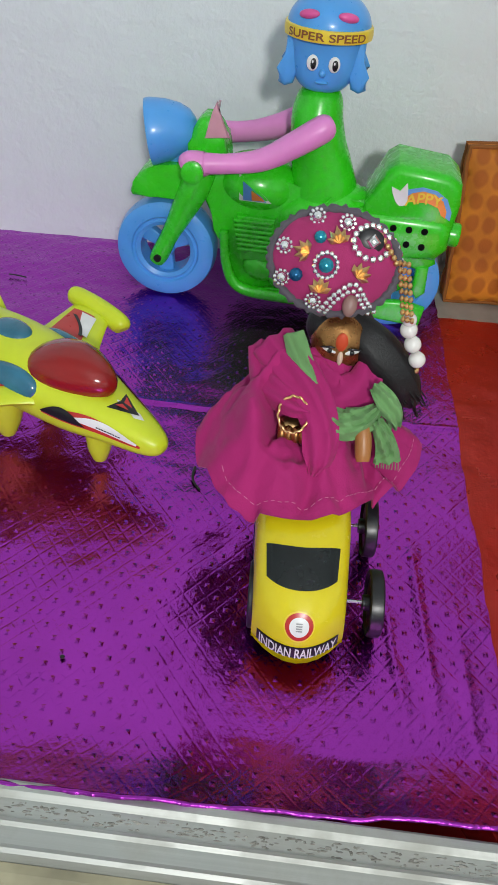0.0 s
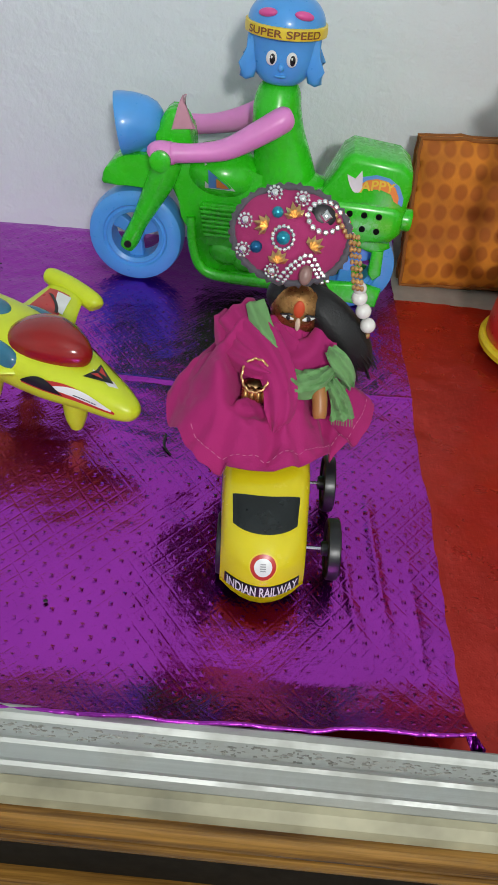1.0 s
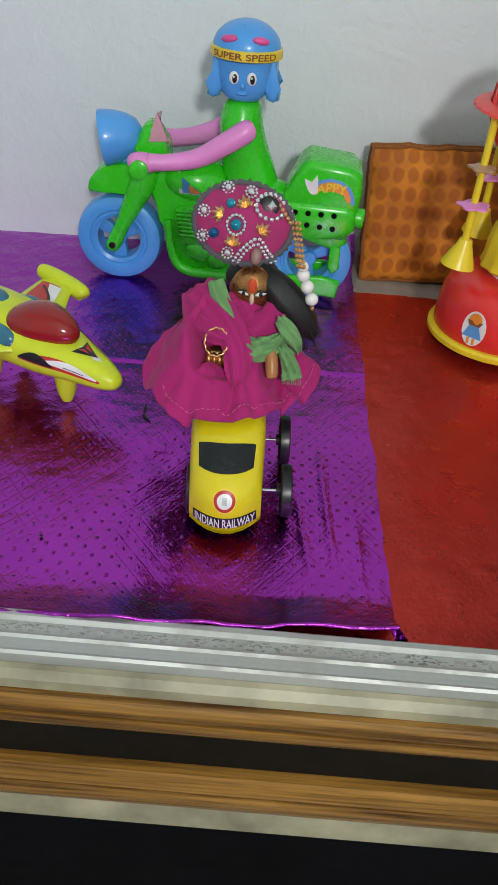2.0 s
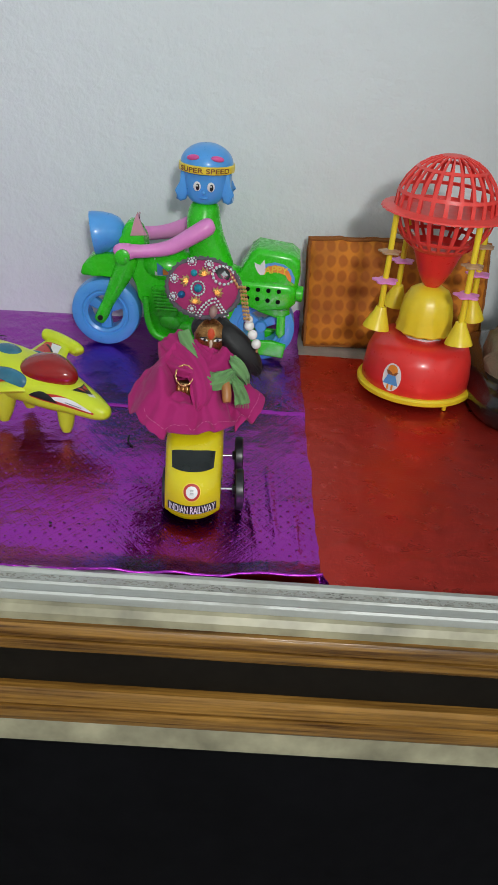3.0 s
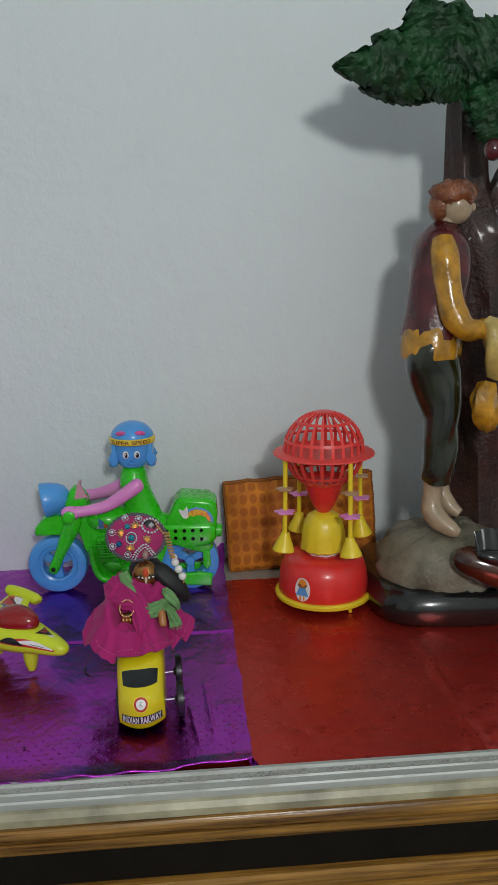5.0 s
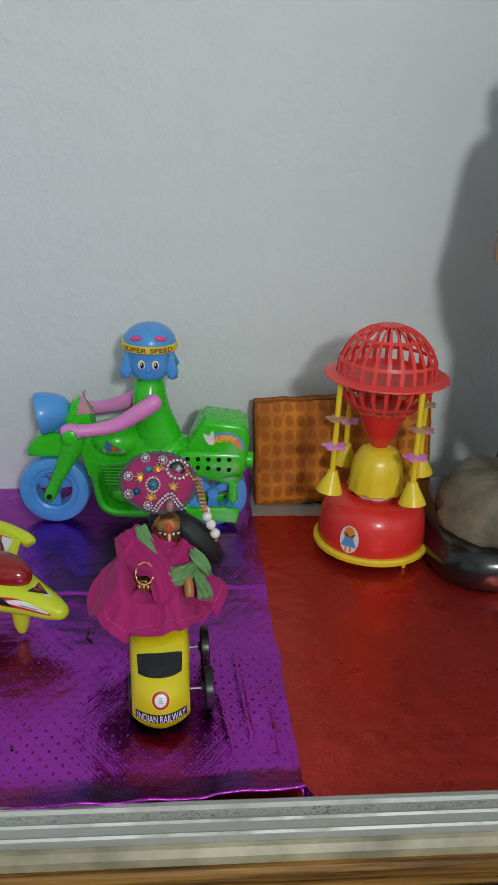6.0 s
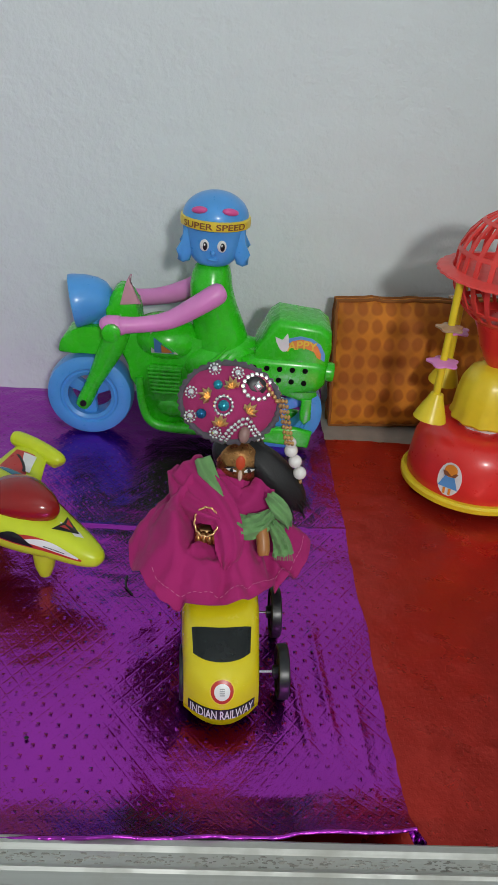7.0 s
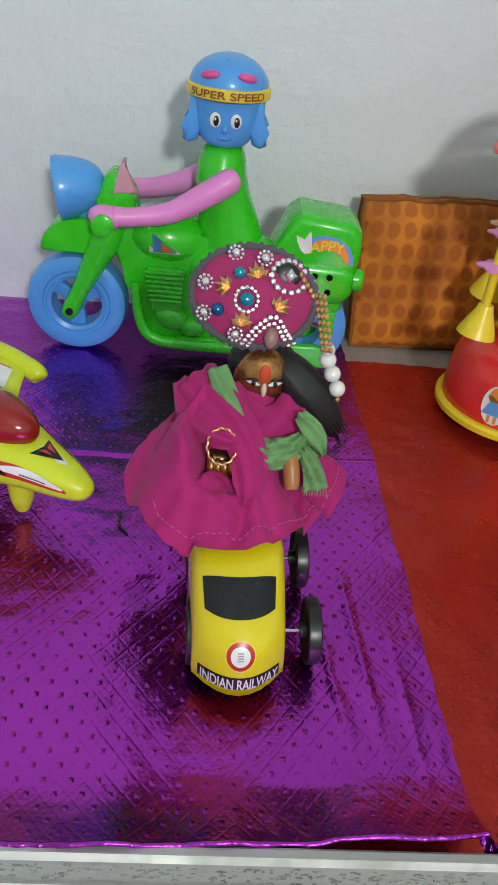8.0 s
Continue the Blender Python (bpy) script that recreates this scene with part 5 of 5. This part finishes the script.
def at_cap(X, Z, off=0.0):
    return cap(X - 0.0145, (Z - 0.135) / 1.06, off)


bm = bmesh.new()
ball(bm, (0, 0, 0.002), (RX, DEP, RZ), 0, 40, 24)
for v in bm.verts:
    v.co.y += 0.0016 * fbm(v.co, 110)
part("velvet", bm, VELVET, crown, "pink velvet dome")
bm = bmesh.new()
rows = []
for k in range(120):
    a = 2 * math.pi * k / 120
    c = Vector((RX * 0.985 * math.cos(a), 0.0, 0.002 + RZ * 0.985 * math.sin(a)))
    n_ = Vector((math.cos(a), 0, math.sin(a)))
    w = 0.0019 * (1 + 0.3 * math.sin(37 * a) + 0.15 * math.sin(61 * a))
    rows.append([c + n_ * (w * math.cos(b)) + Vector((0, -0.0022 * math.sin(b) - 0.002, 0)) for b in (2 * math.pi * j / 10 for j in range(10))])
rings(bm, rows, closed=True)
part("lace_edge", bm, LACE, crown, "gathered grey lace edge")


def stone(mb, p, r, mi=0, n=8):
    """A faceted stone facing the front."""
    rows = [[p + Vector((r * k * math.cos(a), -h, r * k * math.sin(a))) for a in (2 * math.pi * j / n for j in range(n))] for k, h in ((0.9, -r * 0.4), (1.0, r * 0.2), (0.66, r * 0.62), (0.12, r * 0.85))]
    rings(mb, rows, mi)


def rosette(X, Z, r):
    bm = bmesh.new()
    p = at_cap(0.0145 + (X - 0.0145) * 0.95, 0.136 + (Z - 0.136) * 0.95, 0.0026)
    stone(bm, p, r * 0.55, 0, 8)
    centre = part("rosette", bm, GEM, crown, "round rhinestone rosette", smooth=0)
    bm = bmesh.new()
    stone(bm, Vector((0, 0, 0)), r * 0.24, 0, 6)
    petal = mesh_of("petal_stone", bm, GEM, 0)
    for j in range(10):
        a = 2 * math.pi * j / 10
        ob = new("petal_stone", petal)
        ob.parent = centre
        ob.location = p + Vector((r * 0.82 * math.cos(a), 0.0004, r * 0.82 * math.sin(a)))


for X, Z in ((0.0037, 0.1553), (0.0163, 0.1547), (-0.0077, 0.1405), (-0.0066, 0.1268), (0.0079, 0.1191)):
    rosette(X, Z, 0.0034)
for X, Z, r, mt in ((0.0066, 0.1462, 0.0025, AQUA), (-0.0002, 0.1294, 0.0027, NAVY), (0.0107, 0.1353, 0.0030, AQUA)):
    bm = bmesh.new()
    stone(bm, at_cap(X, Z, 0.0012), r, 0, 10)
    part("gem", bm, mt, crown, "faceted blue-green gem", smooth=0)
for j in range(15):
    a = 2 * math.pi * j / 15
    bm = bmesh.new()
    stone(bm, at_cap(0.0107 + 0.0046 * math.cos(a), 0.1353 + 0.0052 * math.sin(a), 0.0012), 0.00105, 0, 6)
    part("rhinestone", bm, GEM, crown, smooth=0)
for X, Z, rot in ((0.0134, 0.1478, 20), (0.0005, 0.1397, 80), (0.0100, 0.1266, 0), (0.0252, 0.1349, -40)):
    bm = bmesh.new()
    p = at_cap(X, Z, 0.0016)
    for d in (-60, -30, 0, 30, 60):
        L = 0.0072 - 0.0018 * abs(d) / 60
        a = radians(90 + rot + d)
        e_, s_ = Vector((math.cos(a), 0, math.sin(a))), Vector((-math.sin(a), 0, math.cos(a)))
        vs = [bm.verts.new(p - Vector((math.cos(radians(90 + rot)), 0, math.sin(radians(90 + rot)))) * 0.0030 + q) for q in (Vector((0, 0, 0)), e_ * L * 0.55 + s_ * 0.0014, e_ * L, e_ * L * 0.55 - s_ * 0.0014, e_ * L * 0.5 + Vector((0, -0.0011, 0)))]
        for i in range(4):
            bm.faces.new((vs[i], vs[(i + 1) % 4], vs[4]))
    part("gold_leaf", bm, GOLD, crown, "small gold leaf", smooth=0)


def stone_line(pts, r, gap, mat, name="rhinestone", seed=0):
    """Single stones set one by one along a line on the cap."""
    P = [at_cap(*p, 0.0015) for p in spline(pts, 80)]
    run = 0.0
    last = None
    for i, p in enumerate(P):
        if last is not None and (p - last).length < gap:
            continue
        last = p
        bm = bmesh.new()
        stone(bm, p, r, 0, 7)
        part(name, bm, mat, crown, smooth=0)


loop = [(0.0271 + 0.0075 * math.cos(a), 0.1475 + 0.0068 * math.sin(a)) for a in np.linspace(0.5, 6.0, 12)]
stone_line(loop, 0.0014, 0.0027, GEM)
stone_line([(0.0118, 0.1163), (0.0164, 0.1242), (0.0233, 0.1298), (0.0298, 0.1232), (0.0350, 0.1185)], 0.0012, 0.0023, GEM)
stone_line([(0.0140, 0.1150), (0.0180, 0.1225), (0.0233, 0.1268), (0.0285, 0.1212), (0.0330, 0.1170)], 0.0011, 0.0022, GEM)
stone_line([(0.0320, 0.1535), (0.0370, 0.1490), (0.0405, 0.1430), (0.0410, 0.1385)], 0.0015, 0.0027, GEM)
stone_line([(0.0300, 0.1510), (0.0345, 0.1460), (0.0385, 0.1410)], 0.0013, 0.0025, GOLD, "gold_bead")
bm = bmesh.new()
stone(bm, at_cap(0.0275, 0.1480, 0.0012), 0.0030, 0, 4)
part("square_stone", bm, GEM, crown, "square clear stone", smooth=0)
bm = bmesh.new()
ball(bm, at_cap(0.0262, 0.1480, -0.0002), (0.0058, 0.0012, 0.0050))
part("black_patch", bm, EYEB, crown, "black patch in the stone loop")
bm = bmesh.new()
ball(bm, at_cap(0.0234, 0.1205, 0.0010), (0.0030, 0.0022, 0.0046))
part("fabric_button", bm, plain("taupe_bead", (0.30, 0.17, 0.15), 0.4), crown, "taupe bead over the forehead")
for i in range(3):
    for j in range(9):
        t = j / 8
        bm = bmesh.new()
        p = Vector((0.0255 + 0.0017 * i + 0.0060 * t, -0.0040 - 0.001 * i, 0.0060 - 0.0215 * t))
        ball(bm, p, (0.0010, 0.0010, 0.0013), 0, 8, 6)
        part("gold_bead", bm, GOLD, crown)
to_cap = crown.matrix_basis.inverted()
for i, (x, z) in enumerate(((0.0470, 0.1255), (0.0476, 0.1208), (0.0505, 0.1142), (0.0537, 0.1071))):
    bm = bmesh.new()
    ball(bm, to_cap @ Vector((x, 0.1400, z)), 0.0037 - (0.0006 if i == 0 else 0), 0, 18, 12)
    part("pearl", bm, PEARL, crown, "round white pearl")
bm = bmesh.new()
ball(bm, to_cap @ Vector((0.0545, 0.1400, 0.1018)), (0.0012, 0.0012, 0.0016), 0, 8, 6)
part("gold_bead", bm, GOLD, crown)


# ---- large painted statue by a tree ----
def statue():
    """Figure, tree and rock of the statue in one plain mesh."""
    bm = bmesh.new()
    PL, RO, SK, VS, SL, BC, BA, HA, LE, YE, BI = range(11)
    # rounded plinth and rock
    rows = []
    for z, k in ((0.002, 1.0), (0.006, 1.02), (0.020, 1.02), (0.030, 0.99), (0.036, 0.94), (0.038, 0.86)):
        ring = []
        for j in range(64):
            a = 2 * math.pi * j / 64
            c, s = math.cos(a), math.sin(a)
            q = (abs(c) ** 5 + abs(s) ** 5) ** (-1 / 5)
            ring.append(Vector((0.412 + 0.148 * k * c * q, 0.318 + 0.098 * k * s * q, z)))
        rows.append(ring)
    rings(bm, rows, PL)
    rows = []
    for z, k in ((0.034, 1.0), (0.048, 1.00), (0.064, 0.93), (0.078, 0.80), (0.086, 0.60), (0.089, 0.30)):
        ring = []
        for j in range(48):
            a = 2 * math.pi * j / 48
            c, s = math.cos(a), math.sin(a)
            p = Vector((0.352 + 0.076 * k * c, 0.300 + 0.072 * k * s, z))
            f = 1 + 0.13 * fbm(p, 28, 4)
            ring.append(Vector((0.352 + 0.076 * k * c * f, 0.300 + 0.072 * k * s * f, z + 0.006 * fbm(p, 40, 6))))
        rows.append(ring)
    rings(bm, rows, RO)
    # trunk, forked at the top
    bark = lambda t, a: 1 + 0.10 * math.sin(5 * a + 7 * t) + 0.07 * math.sin(9 * a - 11 * t) + 0.05 * math.sin(23 * t)
    trunk = len(bm.verts)
    tube(bm, [(0.395, 0.325, 0.040, 0.060), (0.388, 0.322, 0.120, 0.044), (0.382, 0.318, 0.220, 0.040), (0.378, 0.315, 0.330, 0.040), (0.362, 0.312, 0.420, 0.034), (0.356, 0.312, 0.480, 0.0215), (0.352, 0.310, 0.590, 0.0200)], 40, 26, BA, wave=bark)
    tube(bm, [(0.370, 0.312, 0.400, 0.026), (0.398, 0.308, 0.455, 0.018), (0.425, 0.305, 0.520, 0.013)], 16, 16, BA, wave=bark)
    for v in list(bm.verts)[trunk:]:
        v.co += Vector((0.024, 0.045, 0.0))
    figure = len(bm.verts)
    # legs and feet
    crease = lambda t, a: 1 + 0.06 * math.sin(3 * a + 14 * t) + 0.05 * math.sin(21 * t + 2 * a)
    tube(bm, [(0.312, 0.268, 0.296, 0.028), (0.311, 0.266, 0.268, 0.0300), (0.322, 0.256, 0.215, 0.0215), (0.320, 0.252, 0.175, 0.0185), (0.318, 0.250, 0.145, 0.0165), (0.318, 0.250, 0.134, 0.0150)], 30, 20, BC, wave=crease)
    tube(bm, [(0.326, 0.285, 0.290, 0.025), (0.330, 0.290, 0.240, 0.020), (0.334, 0.290, 0.185, 0.017), (0.334, 0.288, 0.135, 0.015)], 24, 18, BC, wave=crease)
    tube(bm, [(0.3150, 0.251, 0.145, 0.0110), (0.3130, 0.251, 0.118, 0.0104), (0.3130, 0.248, 0.102, 0.0120), (0.3200, 0.240, 0.092, 0.0112), (0.3310, 0.230, 0.0850, 0.0082), (0.3370, 0.226, 0.083, 0.0045)], 24, 16, SK, up=(0, 1, 0))
    tube(bm, [(0.334, 0.288, 0.150, 0.0100), (0.335, 0.287, 0.115, 0.0095), (0.342, 0.278, 0.098, 0.0095), (0.352, 0.270, 0.090, 0.0060)], 18, 14, SK, up=(0, 1, 0))
    # shirt skirt, waistcoat, arms
    tube(bm, [(0.314, 0.271, 0.306, 0.028), (0.313, 0.270, 0.296, 0.0315), (0.311, 0.268, 0.280, 0.0325), (0.311, 0.268, 0.270, 0.0310)], 16, 28, SL, wave=lambda t, a: 1 + 0.05 * t * math.sin(9 * a))
    tube(bm, [(0.313, 0.271, 0.290, 0.0335), (0.316, 0.272, 0.322, 0.0310), (0.320, 0.272, 0.360, 0.0325), (0.322, 0.274, 0.388, 0.0280), (0.325, 0.276, 0.405, 0.0160), (0.326, 0.276, 0.411, 0.0100)], 26, 24, VS, wave=lambda t, a: 1 + 0.03 * math.sin(7 * a + 9 * t))
    tube(bm, [(0.316, 0.256, 0.392, 0.0120), (0.3165, 0.247, 0.375, 0.0150), (0.319, 0.242, 0.345, 0.0140), (0.326, 0.236, 0.315, 0.0145), (0.338, 0.232, 0.302, 0.0125), (0.352, 0.232, 0.302, 0.0110), (0.356, 0.232, 0.3025, 0.0115)], 36, 18, SL, wave=lambda t, a: 1 + 0.06 * math.sin(30 * t + 2 * a) * t)
    tube(bm, [(0.354, 0.232, 0.303, 0.0075), (0.366, 0.233, 0.297, 0.0065), (0.376, 0.235, 0.291, 0.0080), (0.386, 0.237, 0.290, 0.0050)], 12, 12, SK)
    # head turned aside, hair as a plain cap
    tube(bm, [(0.326, 0.276, 0.404, 0.0095), (0.329, 0.274, 0.416, 0.0090)], 4, 14, SK)
    ball(bm, (0.3355, 0.272, 0.4270), (0.0170, 0.0160, 0.0195), SK, 22, 16)
    ball(bm, (0.3510, 0.268, 0.4250), (0.0035, 0.0030, 0.0045), SK, 10, 8)
    vs = ball(bm, (0.3330, 0.2735, 0.4385), (0.0245, 0.0215, 0.0150), HA, 28, 16)
    for v in vs:
        v.co += (v.co - Vector((0.333, 0.2735, 0.4385))) * 0.22 * fbm(v.co, 70, 3)
    ball(bm, (0.3200, 0.278, 0.4270), (0.0130, 0.0150, 0.0170), HA, 20, 12)
    for v in list(bm.verts)[figure:]:
        v.co += Vector((0.017, 0.033, 0.010))
    # sash and knotted cloth on the trunk
    tube(bm, [(0.372, 0.262, 0.322, 0.006), (0.382, 0.258, 0.308, 0.013), (0.388, 0.258, 0.285, 0.015), (0.390, 0.262, 0.262, 0.011)], 20, 16, YE, wave=lambda t, a: 1 + 0.14 * math.sin(4 * a + 8 * t))
    tube(bm, [(0.378, 0.262, 0.255, 0.009), (0.374, 0.256, 0.240, 0.014), (0.376, 0.256, 0.222, 0.014), (0.380, 0.260, 0.208, 0.008)], 18, 16, SL, wave=lambda t, a: 1 + 0.16 * math.sin(5 * a + 6 * t))
    # glossy bird's tail low beside the foot
    tube(bm, [(0.338, 0.228, 0.078, 0.007), (0.348, 0.224, 0.076, 0.0150), (0.385, 0.220, 0.066, 0.0220), (0.430, 0.228, 0.062, 0.0240), (0.460, 0.235, 0.062, 0.0200)], 24, 18, BI)
    ball(bm, (0.3800, 0.2080, 0.0820), (0.0260, 0.0110, 0.0090), PL, 18, 12, pose(0, 0, 0, 0, 12, 0))
    leaves = len(bm.verts)
    # crown of the tree: layered, saw-edged lobes
    def lobe(bx, bz, tx, tz, w, y, seed, n=34):
        d = Vector((tx - bx, 0, tz - bz))
        L = d.length
        d.normalize()
        s = Vector((-d.z, 0, d.x))
        def face(side):
            def fn(u, v):
                x = 2 * v - 1
                ww = w * (math.sin(math.pi * min(1, 0.16 + 0.84 * u) ** 0.9) ** 0.75 if u < 1 else 0)
                saw = 1 - 0.16 * ((u * 9 + 0.35 * abs(x)) % 1.0)
                p = Vector((bx, y, bz)) + d * (L * u) + s * (ww * x * saw)
                rib = 0.0022 * math.cos(math.pi * ((u * 9 + 1.2 * abs(x)) % 1.0 - 0.5)) - 0.004 * math.exp(-(x * 9) ** 2)
                puff = 0.017 * max(0, 1 - x * x) ** 0.6 * math.sin(math.pi * min(1, u * 0.92 + 0.08)) ** 0.5
                p.y += side * (puff + rib * (1 - abs(x)) + 0.010 * fbm(p, 45, seed))
                return p
            return fn
        sheet(bm, face(-1), n * 2, 14, LE)
        sheet(bm, face(1), n * 2, 14, LE)
    for i, (bx, bz, tx, tz, w, y) in enumerate(((0.352, 0.545, 0.221, 0.548, 0.031, 0.288), (0.330, 0.540, 0.309, 0.618, 0.036, 0.295), (0.345, 0.540, 0.262, 0.578, 0.030, 0.300), (0.335, 0.545, 0.352, 0.612, 0.036, 0.300),
                                                (0.340, 0.540, 0.412, 0.590, 0.034, 0.288), (0.350, 0.530, 0.300, 0.535, 0.022, 0.278), (0.360, 0.545, 0.470, 0.560, 0.038, 0.300), (0.372, 0.530, 0.395, 0.462, 0.026, 0.282),
                                                (0.330, 0.530, 0.250, 0.530, 0.018, 0.300), (0.400, 0.540, 0.480, 0.600, 0.036, 0.310), (0.380, 0.525, 0.430, 0.500, 0.026, 0.280))):
        lobe(bx, bz, tx, tz, w, y, i)
    ball(bm, (0.382, 0.272, 0.468), (0.0100, 0.0100, 0.0110), VS, 14, 10)
    for v in list(bm.verts)[leaves:]:
        v.co += Vector((-0.004, 0.004, 0.021))
    ob = part("statue", bm, [PLINTH, ROCK, SKIN, VEST, SLEEVE, BREECHES, BARK, STHAIR, LEAFM, SCARFY, BIRDM], smooth=60)
    return tagged(ob, "glossy painted plaster statue of a figure beside a leafy tree", "statue")


statue()


# ---- small litter ----
def scrap(label, pts, r, mat, flat=0.5):
    bm = bmesh.new()
    tube(bm, [(x, y, z, r) for x, y, z in pts], 16, 6, squash=flat)
    tagged(part("thread", bm, mat), label, "thread")


scrap("curved black thread lying on the purple paper", [(-0.0425, 0.1745, 0.0052), (-0.0428, 0.1680, 0.0052), (-0.0415, 0.1620, 0.0052), (-0.0375, 0.1560, 0.0052)], 0.0007, EYEB)
scrap("short dark thread lying on the purple paper", [(-0.2060, 0.3650, 0.0052), (-0.2000, 0.3640, 0.0055), (-0.1930, 0.3630, 0.0052)], 0.0008, EYEB)
bm = bmesh.new()
ball(bm, (-0.0785, 0.0435, 0.0050), (0.0012, 0.0010, 0.0006), 0, 8, 6)
tagged(part("crumb", bm, EYEB), "tiny black crumb on the purple paper", "crumb")
